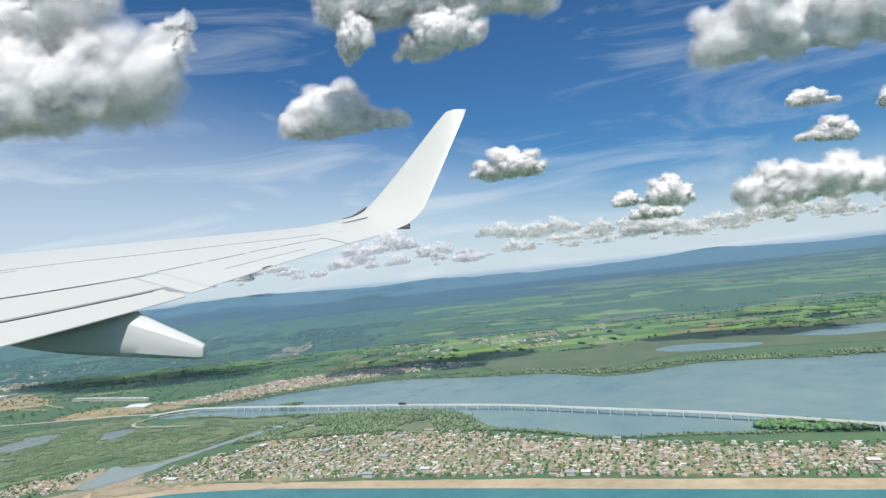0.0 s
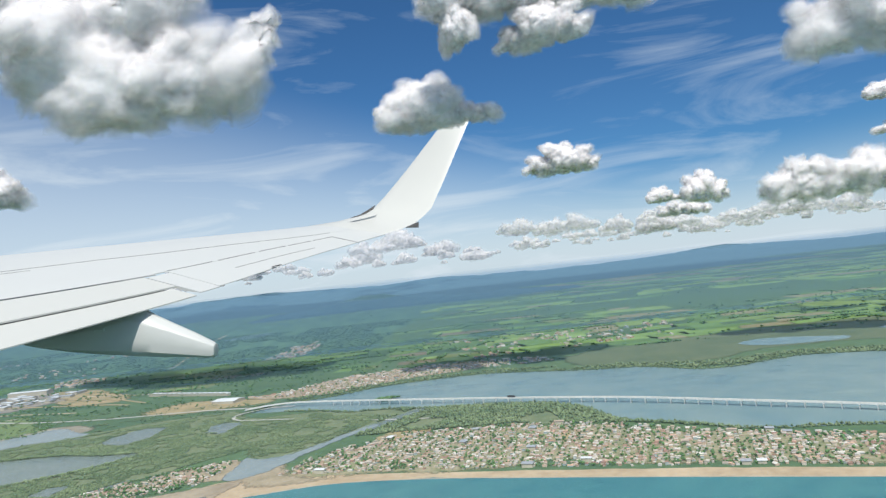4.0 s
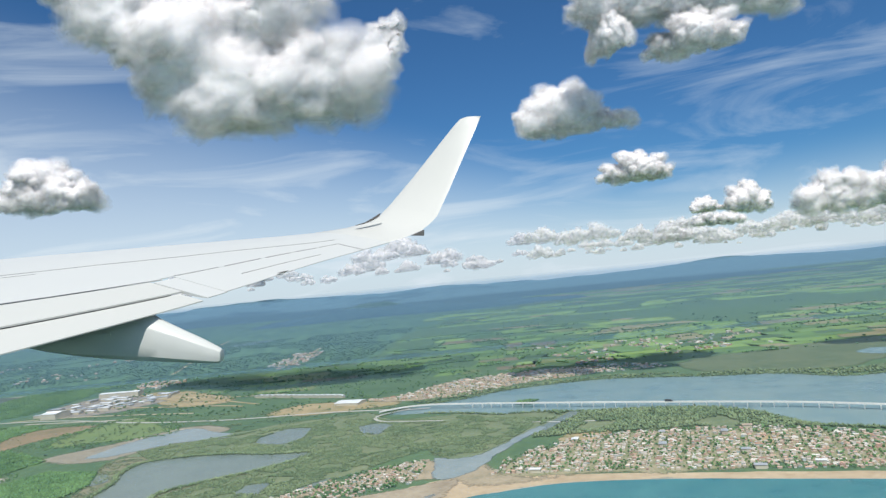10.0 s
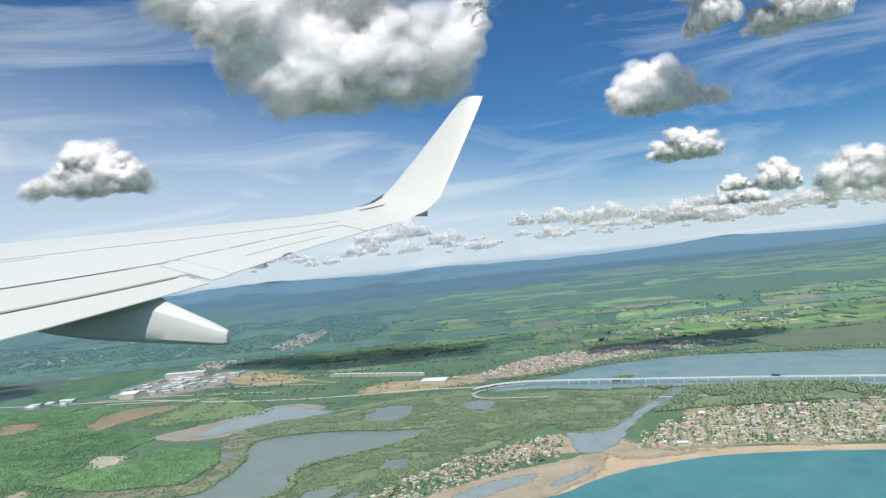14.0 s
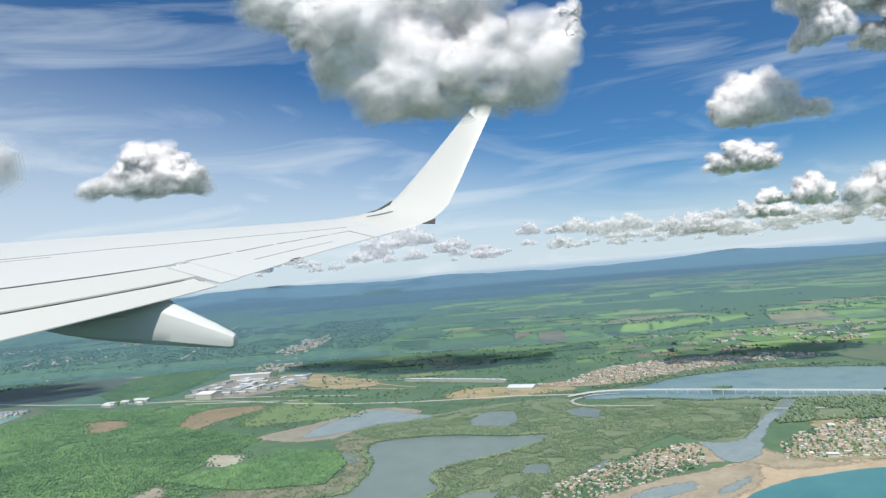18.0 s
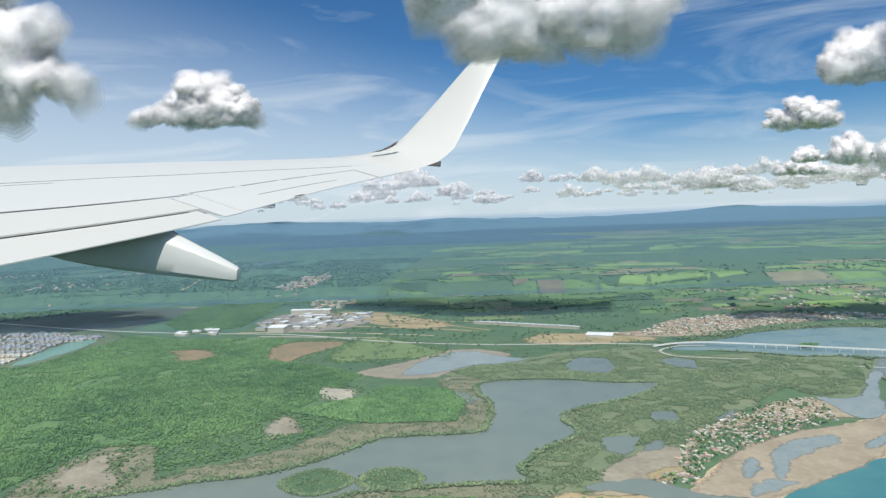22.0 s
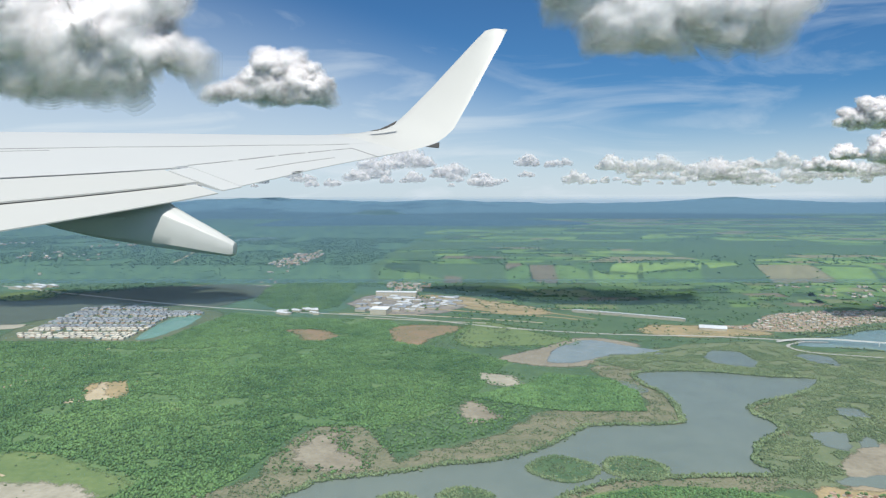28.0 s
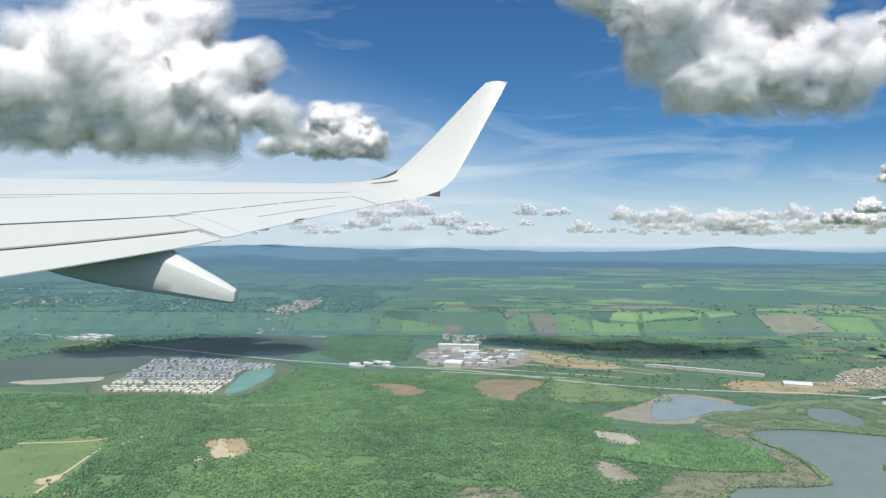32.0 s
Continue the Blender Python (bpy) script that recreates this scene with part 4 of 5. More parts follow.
def shed(x, y, w, d, h, turn, mat, label, name="shed", z=0.06):
    """A long low hall with a shallow roof."""
    wv, wf, rv, rf = gable(w / 2, d / 2, h, d * 0.06, 0.25)
    top = tagged(new(name), label, name.replace("_", " "))
    top.matrix_basis = pose(x, y, z, 0, 0, turn)
    part("wall", mesh_from("wall", wv, wf, M_WALL_I), top)
    part("roof", mesh_from("roof", rv, rf, mat), top)
    return top


for i in range(15):
    t = i / 14
    shed(-278 + 64 * t, 503 - 35 * t, 2.3, 10, 1.7, 62 - 3 * t, M_WHITEROOF, "long narrow white-roofed terrace in a row of alike blocks", "terrace")
shed(-201, 437, 17, 12, 1.6, -20, M_WHITEROOF, "large hall with a pale roof beside the road", "hall")
shed(-430, 500, 13, 15, 4.0, -12, M_WHITEROOF, "tall white box-shaped factory hall", "factory")
r_yard = np.random.RandomState(8)
for pts, w, mat, lab in (
    ([(-462, 499), (-412, 493), (-362, 478), (-312, 460)], 2.2, M_DIRT, "pale haul road through the factory yard"),
    ([(-402, 524), (-352, 503), (-300, 482), (-282, 470)], 3.6, M_OCHRE, "strip of ochre bare earth beside the yard"),
    ([(-338, 548), (-305, 506), (-272, 474)], 2.6, M_OCHRE, "strip of ochre bare earth beside the yard"),
    ([(-380, 566), (-332, 533), (-286, 516), (-262, 512)], 1.8, M_DIRT, "pale haul road through the factory yard"),
    ([(-440, 480), (-400, 470), (-352, 458)], 3.0, M_PALE, "strip of pale dry ground along the road"),
):
    ribbon("bare_ground", pts, w, 0.13, mat, lab, "ground")
patch("bare_ground", [(-400, 600), (-372, 590), (-322, 545), (-300, 505), (-345, 520), (-372, 545), (-410, 588)], 0.09, M_OCHRE, 4, "ochre worn ground of the factory yard", "ground", 98, 10, fade=7.0)
for i in range(52):
    u, v = r_yard.uniform(0, 1, 2)
    shed(-455 + 80 * u + 6 * v, 506 + 74 * v, r_yard.uniform(4, 13), r_yard.uniform(3, 6.5), r_yard.uniform(1.0, 2.2), r_yard.choice((-14, 76)) + r_yard.normal(0, 3), M_GREYROOF if r_yard.rand() < 0.5 else M_WHITEROOF, "grey-roofed industrial shed in a yard", "industrial_shed")
shed(-425, 590, 36, 9, 4.0, -5, M_WHITEROOF, "long pale factory hall", "factory")
for i in range(14):
    shed(-500 + r_yard.uniform(-14, 22), 500 + r_yard.uniform(-10, 16), r_yard.uniform(3, 8), r_yard.uniform(3, 6), 1.6, r_yard.uniform(-20, 20), M_WHITEROOF, "small pale shed beside the factory yard", "shed")
for i in range(6):
    shed(-800 + 5 * i, 650 + r_yard.uniform(-12, 12), 5, 16, 2.0, 70, M_WHITEROOF, "long white farm shed", "farm_shed")


r_town = np.random.RandomState(77)
for x, y in scatter(TOWN, 70, 78)[:26]:
    shed(x, y, r_town.uniform(2.2, 3.8), r_town.uniform(1.6, 2.4), r_town.uniform(1.0, 1.6), -19 + r_town.choice((0, 90)), (M_WHITEROOF, M_GREYROOF, M_ROOF_I)[r_town.randint(3)], "larger plastered block among the town houses", "town_block")
patch("sports_ground", [(-21, 264), (-14, 270), (-7, 264), (-14, 257)], 0.09, M_OCHRE, 0.4, "orange earth sports ground in the town", "ground", 97)


def estate():
    """Rows of alike white-roofed blocks."""
    ring = [(-656, 410), (-670, 524), (-634, 534), (-560, 500), (-584, 480), (-580, 402)]
    r = np.random.RandomState(9)
    places = []
    for i in range(34):
        for j in range(24):
            if j % 5 == 4 or r.rand() < 0.08:
                continue
            places.append((-668 + i * 3.7 + r.normal(0, 0.25), 404 + j * 5.6 + r.normal(0, 0.4)))
    xy = np.array(places)
    xy = xy[inside(xy, ring)]
    near = xy[:, 1] < 440
    wv, wf, rv, rf = gable(1.35, 2.1, 1.0, 0.25, 0.1)
    wm, rm = mesh_from("wall", wv, wf, M_WALL_O), mesh_from("roof", rv, rf, M_CREAMROOF)
    for x, y in xy[near][:110]:
        h = tagged(new("estate_house"), "small white-roofed house in a regular housing estate", "house", "houses of the estate")
        h.matrix_basis = pose(x, y, 0.06, 0, 0, 4)
        part("wall", wm, h)
        part("roof", rm, h)
    rest = np.vstack([xy[near][110:], xy[~near]])
    top = tagged(new("housing_estate"), "regular rows of small houses, roofs greyed for cloud shade", "houses", "", "stuff")
    vs, fs, ws, wfs = [], [], [], []
    for x, y in rest:
        n = len(vs)
        vs += [(a + x, b + y, c + 0.06) for a, b, c in rv]
        fs += [tuple(n + i for i in f) for f in rf]
        n = len(ws)
        ws += [(a + x, b + y, c + 0.06) for a, b, c in wv]
        wfs += [tuple(n + i for i in f) for f in wf]
    # grey roofs carry the cloud shade of the rear rows in their colour
    tagged(part("roofs", mesh_from("roofs", vs, fs, M_GREYROOF), top), kind="stuff")
    tagged(part("walls", mesh_from("walls", ws, wfs, M_WALL_I), top), kind="stuff")


patch("bare_ground", [(-662, 402), (-676, 528), (-634, 540), (-552, 504), (-556, 410), (-580, 396)], 0.055, M_REED, 1.5, "worn grass of the housing estate", "ground", 95, fade=4.0)
estate()

# ---- trees ----
HOLES = [LAGOON, [(-362, 310), (-364, 324), (-347, 320), (-341, 301), (-350, 296)], [(-437, 211), (-429, 234), (-415, 240), (-418, 226), (-405, 206), (-419, 200)], [(-377, 270), (-368, 276), (-354, 254), (-373, 250)],
         [(-412, 397), (-419, 436), (-406, 455), (-374, 452), (-366, 437), (-382, 414), (-392, 384)], [(-490, 436), (-464, 437), (-445, 415), (-455, 400), (-468, 398)], [(-635, 302), (-597, 306), (-585, 251), (-590, 228), (-640, 240)], [(-552, 303), (-534, 309), (-520, 281), (-537, 275)],
         [(-538, 218), (-520, 216), (-501, 210), (-474, 194), (-478, 178), (-500, 168), (-524, 186)], [(-662, 402), (-676, 528), (-634, 540), (-552, 504), (-556, 410), (-580, 396)], [(-352, 352), (-328, 378), (-312, 396), (-296, 410), (-276, 406), (-254, 373), (-290, 360), (-304, 338), (-322, 334)]]
FOREST = [(-760, 250), (-740, 400), (-560, 396), (-545, 500), (-500, 480), (-420, 470), (-395, 390), (-345, 350), (-352, 330), (-365, 290), (-400, 243), (-434, 243), (-444, 198), (-460, 156), (-480, 138), (-620, 150)]
wood("forest", np.vstack([scatter(FOREST, 250000, 31, 0.04, HOLES, 24), scatter([(-442, 242), (-412, 244), (-398, 214), (-380, 224), (-360, 236), (-342, 262), (-300, 270), (-330, 262), (-366, 290), (-350, 330), (-400, 250)], 9000, 30, 0.0, HOLES, 18)]), 0.98, M_WOOD, "dense bright green lowland forest of rounded crowns", 41, 0.7, TUFTS)
wood("forest_trees", scatter(FOREST, 12000, 29, 0.3, HOLES, 22), 1.4, M_WOOD, "taller rounded crowns standing out of the forest", 40, 0.65, BUSHES)
patch("forest_floor", FOREST, 0.014, M_UNDER, 3, "green undergrowth below the forest", "forest", 91)
HEAD = [(-338, 305), (-330, 322), (-300, 312), (-292, 290), (-296, 262), (-330, 262), (-370, 282)]
wood("grove", scatter(HEAD, 16000, 32, 0.0), 1.1, M_WOOD, "green grove on the lagoon headland", 42, 0.75, TUFTS)
SPIT = [(-354, 160), (-340, 180), (-315, 189), (-290, 187), (-274, 178), (-268, 150), (-280, 130), (-340, 130)]
patch("headland", SPIT, 0.19, M_MEADOW, 1.0, "bright green headland at the lagoon's near shore", "ground", 96)
wood("grove", scatter(SPIT, 16000, 33, 0.2), 0.9, M_WOOD, "bright green scrub on the near headland", 43, 0.7, TUFTS)
MARSH = [(-285, 330), (-200, 315), (-250, 262), (-245, 240), (-268, 222), (-270, 195), (-240, 200), (-205, 238), (-160, 285), (-147, 296), (-140, 281), (-124, 284), (-108, 303), (-98, 322), (-90, 340), (-130, 365), (-165, 365), (-190, 395), (-260, 370), (-300, 350)]
PONDS = [LAGOON, BAY, MOUTH, CHANNEL, [(-247, 209), (-231, 224), (-216, 223), (-223, 201), (-237, 196), (-252, 195)], VILLAGE, VILLAGE2, [(-195, 255), (-182, 267), (-186, 258), (-192, 249)], [(-225, 233), (-222, 229), (-226, 222), (-232, 222)], [(-236, 344), (-237, 357), (-226, 374), (-212, 370), (-212, 346), (-219, 335)], [(-186, 361), (-178, 365), (-167, 357), (-172, 338), (-181, 344)], [(-218, 256), (-217, 267), (-207, 266), (-208, 253)], [(-243, 237), (-229, 236), (-236, 221), (-244, 222)]]
creek_line = np.array([(q.x, q.y) for q in smooth_ring(CREEK, 4, 0, 0, False)])


def dry(xy, gap=4.5):
    d = np.min(np.linalg.norm(xy[:, None] - creek_line[None], axis=2), axis=1)
    return xy[d > gap]


wood("mangrove", dry(scatter(MARSH, 150000, 34, 0.34, PONDS, 12)), 0.66, M_MANGROVE, "grey-green mangrove thicket on the marsh", 44, 0.8, TUFTS)
BAYSIDE = [(-100, 300), (-76, 299), (-30, 293), (15, 273), (50, 247), (40, 262), (14, 282), (5, 306), (-10, 326), (-40, 338), (-86, 352), (-92, 330)]
wood("mangrove", dry(scatter(BAYSIDE, 17000, 35, 0.1, PONDS)), 1.25, M_MANGROVE, "mangrove belt between the town and the bay", 45, 0.85, TUFTS)
wood("mangrove", np.vstack([rim(LAGOON[:-3], 0.10, 0.75, 36, False), rim(BAY[:12], 0.3, 1.1, 37, False), rim(BAY[16:], 0.25, 0.9, 38, False)]), 0.85, M_MANGROVE, "dark mangrove fringe along the shores", 46, 1.0, TUFTS)
for i, pts in enumerate([[(-352, 202), (-342, 213), (-329, 203), (-340, 192)], [(-381, 182), (-374, 188), (-365, 182), (-372, 176)], [(-401, 175), (-394, 184), (-386, 177), (-391, 169)], [(-326, 199), (-324, 210), (-315, 212), (-307, 204), (-312, 194)]]):
    wood("mangrove", np.vstack([scatter(smooth_ring(pts), 700, 50 + i, 0.3, (), 4), rim(pts, 0.06, 0.5, 60 + i)]), 0.66, M_MANGROVE, "mangroves on a small lagoon island", 47 + i, 0.9, TUFTS)
SCRUBS = [(-462, 160), (-440, 200), (-436, 236), (-412, 242), (-398, 212), (-380, 222), (-360, 234), (-340, 262), (-300, 268), (-296, 290), (-306, 330), (-282, 340), (-240, 338), (-196, 324), (-188, 306), (-215, 280), (-238, 262), (-236, 244), (-255, 222), (-258, 190), (-300, 180), (-344, 160), (-400, 120)]
wood("scrub_bushes", scatter(SCRUBS, 80000, 63, 0.40, HOLES + PONDS[2:], 6), 0.55, M_MANGROVE, "low grey-green bushes in the scrub", 51, 0.7, TUFTS)
FARSHORE = [(-150, 412), (-104, 432), (-65, 441), (-28, 440), (23, 416), (58, 403), (90, 374), (137, 386), (201, 362), (330, 322), (340, 340), (201, 384), (140, 402), (95, 396), (60, 418), (24, 432), (-26, 452), (-66, 452), (-110, 442), (-160, 420)]
wood("mangrove", scatter(FARSHORE, 22000, 62, 0.15), 1.5, M_MANGROVE, "mangrove belt along the bay's far shore", 50, 0.8, TUFTS)
EDGES = HOLES[1:-2] + [[(-362, 462), (-340, 455), (-300, 400), (-322, 385), (-372, 388)]]
wood("edge_bushes", np.vstack([rim(p, 0.5, 2.6, 300 + i) for i, p in enumerate(EDGES)]), 1.0, M_WOOD, "ragged bushes along the edges of clearings", 58, 0.7, TUFTS)
wood("edge_bushes", np.vstack([scatter(p, 150, 320 + i, 0.62, (), 6) for i, p in enumerate(EDGES[3:])]), 0.9, M_MANGROVE, "scattered bushes inside the clearings", 57, 0.6, TUFTS)
ISLE = [(102, 236), (112, 241), (128, 231), (136, 219), (120, 224)]
patch("island", ISLE, 0.2, M_GROUND, 0.6, "small wooded island beside the bridge", "island", 99)
wood("mangrove", scatter(smooth_ring(ISLE), 700, 64), 2.0, M_WOOD, "dark trees on a small island beside the bridge", 52)
wood("mangrove", scatter([(-100, 380), (-94, 389), (-86, 386), (-92, 378)], 140, 65), 1.8, M_WOOD, "dark trees on a small islet in the bay", 53)
wood("town_trees", np.vstack([scatter(FARTOWN, 1200, 79), scatter(TOWN, 9500, 66), scatter(VILLAGE, 1700, 67), scatter(VILLAGE2, 350, 68)]), 1.0, M_WOOD, "dark green trees between the town houses", 54)
wood("shrubs", scatter([(-420, 470), (-200, 430), (-150, 400), (-190, 395), (-260, 370), (-300, 350), (-345, 345), (-395, 390)], 5200, 73, 0.55, PONDS + HOLES, 14), 1.2, M_MANGROVE, "scattered shrubs on the meadow", 59, 0.7)
wood("shrubs", scatter([(-420, 600), (-200, 640), (-40, 520), (-200, 430), (-300, 440), (-420, 500)], 3000, 74, 0.5, [FARTOWN], 22), 1.8, M_WOOD, "scattered trees on the plain", 60, 0.7)
wood("far_trees", scatter([(-420, 470), (900, 470), (2400, 2400), (-500, 2400)], 6000, 69, 0.62, [BAY], 160), 4.0, M_HAZED_WOOD, "hedgerows and copses among the fields", 55, 0.45)
wood("far_trees", scatter([(-420, 470), (700, 470), (900, 900), (-450, 900)], 3600, 70, 0.58, [BAY, FARTOWN], 60), 2.6, M_WOOD, "trees and hedgerows between the fields", 56, 0.7)
wood("far_forest", scatter([(-1600, 520), (-790, 520), (-620, 690), (-410, 640), (-320, 800), (-280, 1300), (-1700, 1500)], 42000, 71, 0.22, HOLES, 120), 2.6, M_HAZED_WOOD, "dark forest on the plain", 57, 0.35, BUSHES)


wood("far_forest", scatter([(-556, 640), (-545, 560), (-500, 495), (-468, 525), (-466, 610), (-410, 650), (-430, 700), (-556, 700)], 14000, 75, 0.15, HOLES, 60), 1.3, M_WOOD, "dark trees behind the factory yard", 62, 0.6, TUFTS)

# ---- the land, shaped to fit the view ----
# the near country is shrunk; past its edge the land is sunk and stretched far off, to fit the camera's view behind the
# wing
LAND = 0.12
MID_EYE = Vector((-218.0, -8.2, 78.7))


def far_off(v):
    """How many times further from the mid-path eye each place is pushed, and how deep it is sunk out of the camera's
    sight.
    """
    dy = np.maximum(v[:, 1] - MID_EYE.y, 1.0)
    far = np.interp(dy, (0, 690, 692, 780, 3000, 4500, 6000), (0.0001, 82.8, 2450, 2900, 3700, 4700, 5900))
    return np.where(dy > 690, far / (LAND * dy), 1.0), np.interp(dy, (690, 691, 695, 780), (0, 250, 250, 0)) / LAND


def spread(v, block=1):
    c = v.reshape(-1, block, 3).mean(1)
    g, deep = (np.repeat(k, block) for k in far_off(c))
    out = np.array(MID_EYE) + (v - np.array(MID_EYE)) * g[:, None]
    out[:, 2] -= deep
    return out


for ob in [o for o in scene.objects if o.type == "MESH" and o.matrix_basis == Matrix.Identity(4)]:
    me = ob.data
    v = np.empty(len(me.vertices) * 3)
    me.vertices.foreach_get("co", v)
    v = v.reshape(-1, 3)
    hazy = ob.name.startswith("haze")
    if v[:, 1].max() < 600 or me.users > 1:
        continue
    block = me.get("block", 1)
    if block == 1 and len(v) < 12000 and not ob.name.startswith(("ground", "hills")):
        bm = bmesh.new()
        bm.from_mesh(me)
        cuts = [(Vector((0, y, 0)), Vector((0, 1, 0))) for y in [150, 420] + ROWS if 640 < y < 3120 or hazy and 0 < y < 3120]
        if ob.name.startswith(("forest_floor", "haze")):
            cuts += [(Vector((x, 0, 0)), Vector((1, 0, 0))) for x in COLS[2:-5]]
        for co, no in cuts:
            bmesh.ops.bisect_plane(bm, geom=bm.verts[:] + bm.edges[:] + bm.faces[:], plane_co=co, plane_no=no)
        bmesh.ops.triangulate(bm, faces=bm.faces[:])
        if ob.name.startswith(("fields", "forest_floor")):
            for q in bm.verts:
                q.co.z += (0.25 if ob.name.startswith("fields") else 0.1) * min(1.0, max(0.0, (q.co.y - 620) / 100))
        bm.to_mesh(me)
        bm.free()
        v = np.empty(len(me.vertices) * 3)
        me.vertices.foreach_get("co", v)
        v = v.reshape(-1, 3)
    # the sheet turns more opaque with distance, as haze would
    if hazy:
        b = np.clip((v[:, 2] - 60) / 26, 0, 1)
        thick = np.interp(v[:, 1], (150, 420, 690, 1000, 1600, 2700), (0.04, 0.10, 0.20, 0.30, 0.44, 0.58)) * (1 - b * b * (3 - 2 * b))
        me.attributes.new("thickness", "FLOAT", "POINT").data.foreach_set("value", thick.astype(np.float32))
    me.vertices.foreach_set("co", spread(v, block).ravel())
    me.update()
for ob in [o for o in scene.objects if o.parent is None and o.type in ("MESH", "EMPTY")]:
    ob.matrix_basis = Matrix.Scale(LAND, 4) @ ob.matrix_basis

# ---- clouds ----
tb = bmesh.new()
bmesh.ops.create_icosphere(tb, subdivisions=2, radius=1)
tb.verts.ensure_lookup_table()
BALL_V, BALL_F = np.array([v.co[:] for v in tb.verts]), np.array([[v.index for v in f.verts] for f in tb.faces])
tb.free()


def heap_of_balls(lobes, seed, puffs, small):
    """Lobes (x, z, radius) that carry smaller puffs on their upper sides."""
    r = np.random.RandomState(seed)
    balls = [(np.array([x, r.uniform(-0.3, 0.3) * rad, z]), rad) for x, z, rad in lobes]
    done = 0
    for count, lo, hi in ((puffs, 0.26, 0.58), (small, 0.28, 0.55), (3, 0.35, 0.55)):
        fresh = []
        for c, rad in balls[done:]:
            for _ in range(count):
                d = r.normal(0, 1, 3)
                d[2] = abs(d[2]) * 1.05 - 0.4
                d /= np.linalg.norm(d)
                fresh.append((c + d * rad * r.uniform(0.7, 1.0), rad * r.uniform(lo, hi)))
        done = len(balls)
        balls += fresh
    return balls


def cloud(lobes, seed, label="white cumulus cloud with a grey base", grain=0.026, puffs=8, small=4, skins=7, reach=0.105, hazed=False):
    """A cloud about two units wide, round its own middle: a dense heaped body in thinning skins of vapour."""
    balls = heap_of_balls(lobes, seed, puffs, small)
    base = min(z - rad * 0.62 for x, z, rad in lobes)
    vs, fs, n = [], [], 0
    for c, rad in balls:
        vs.append(BALL_V * rad + c)
        fs.append(BALL_F + n)
        n += len(BALL_V)
    raw = new("raw", mesh_np("raw", np.vstack(vs), np.vstack(fs), M_CLOUD))
    skin = raw.modifiers.new("skin", "REMESH")
    skin.mode, skin.voxel_size = "VOXEL", grain
    ease = raw.modifiers.new("ease", "SMOOTH")
    ease.factor, ease.iterations = 0.5, 5
    done = bpy.data.meshes.new_from_object(raw.evaluated_get(bpy.context.evaluated_depsgraph_get()))
    done.calc_loop_triangles()
    v, nr = np.empty(len(done.vertices) * 3), np.empty(len(done.vertices) * 3)
    done.vertices.foreach_get("co", v)
    done.vertices.foreach_get("normal", nr)
    v, nr = v.reshape(-1, 3), nr.reshape(-1, 3)
    tri = np.empty(len(done.loop_triangles) * 3, np.int32)
    done.loop_triangles.foreach_get("vertices", tri)
    tri = tri.reshape(-1, 3)
    old = raw.data
    bpy.data.objects.remove(raw)
    bpy.data.meshes.remove(old)
    bpy.data.meshes.remove(done)
    soft = np.array([noise.fractal(Vector((q[0] * 3, q[1] * 3, q[2] * 3 + seed)), 0.72, 2.0, 5) for q in v])
    torn = np.array([noise.fractal(Vector((q[0] * 9, q[1] * 9, q[2] * 9 - seed)), 0.5, 2.0, 4) for q in v])
    top = tagged(new("cloud"), label, "cloud", "cumulus clouds")
    w = v + nr * (0.075 * soft + 0.008 * torn - 0.015)[:, None]
    lo = w[:, 2] < base
    w[lo, 2] = base + (w[lo, 2] - base) * 0.35
    # far bodies are see-through, imitating the haze in front of them
    body = mesh_np("cloud_body", w, tri, M_MIST if hazed else M_CLOUD, True)
    if hazed:
        body.attributes.new("cover", "FLOAT", "POINT").data.foreach_set("value", np.full(len(w), 0.72, np.float32))
    part("cloud_body", body, top)
    for k in range(1, skins + 1):
        f = k / skins
        x = w + nr * (reach * f * np.clip(0.8 + 0.9 * soft + 0.18 * torn, 0.18, 1.8))[:, None]
        me = mesh_np("vapour", x, tri, M_MIST, True)
        me.attributes.new("cover", "FLOAT", "POINT").data.foreach_set("value", np.full(len(x), 0.42 * (1 - f) + 0.10, np.float32))
        tagged(part("vapour", me, top, "thin vapour round the cloud"), kind="stuff")
    return top


def put(c, x, y, z, size, turn=0.0, deep=0.7, tall=1.0):
    c.matrix_basis = Matrix.Translation((x, y, z)) @ Matrix.Rotation(radians(turn), 4, "Z") @ Matrix.Diagonal((size, size * deep, size * tall, 1))
    return c


def again(c, x, y, z, size, turn=0.0, deep=0.7, tall=1.0):
    return copy_thing(c, Matrix.Translation((x, y, z)) @ Matrix.Rotation(radians(turn), 4, "Z") @ Matrix.Diagonal((size / c.scale.x, size * deep / c.scale.y, size * tall / c.scale.z, 1)))


def over(c, x, y, z, size, turn=0.0, deep=0.7, tall=1.0, how=again):
    """A cloud over the near country, in its units."""
    return how(c, x * LAND, y * LAND, z * LAND, size * LAND, turn, deep, tall)


BIG = cloud([(-0.54, 0.52, 0.25), (-0.22, 0.22, 0.33), (-0.64, 0.76, 0.20), (-0.88, 0.82, 0.14), (-0.44, 0.90, 0.15), (0.10, -0.02, 0.36), (0.24, 0.40, 0.23), (0.20, 0.68, 0.14), (0.46, -0.10, 0.24), (0.68, -0.04, 0.18), (0.84, 0.06, 0.14), (0.93, 0.19, 0.11)], 3, "towering white cumulus cloud with a grey base and torn edges", 0.024)
over(BIG, -262, 425, 215, 117, 0, 0.55, 0.86, put)
HEAP = cloud([(-0.45, 0.0, 0.34), (0.0, 0.14, 0.46), (0.42, 0.02, 0.32), (0.78, -0.05, 0.14), (-0.75, -0.06, 0.15)], 5)
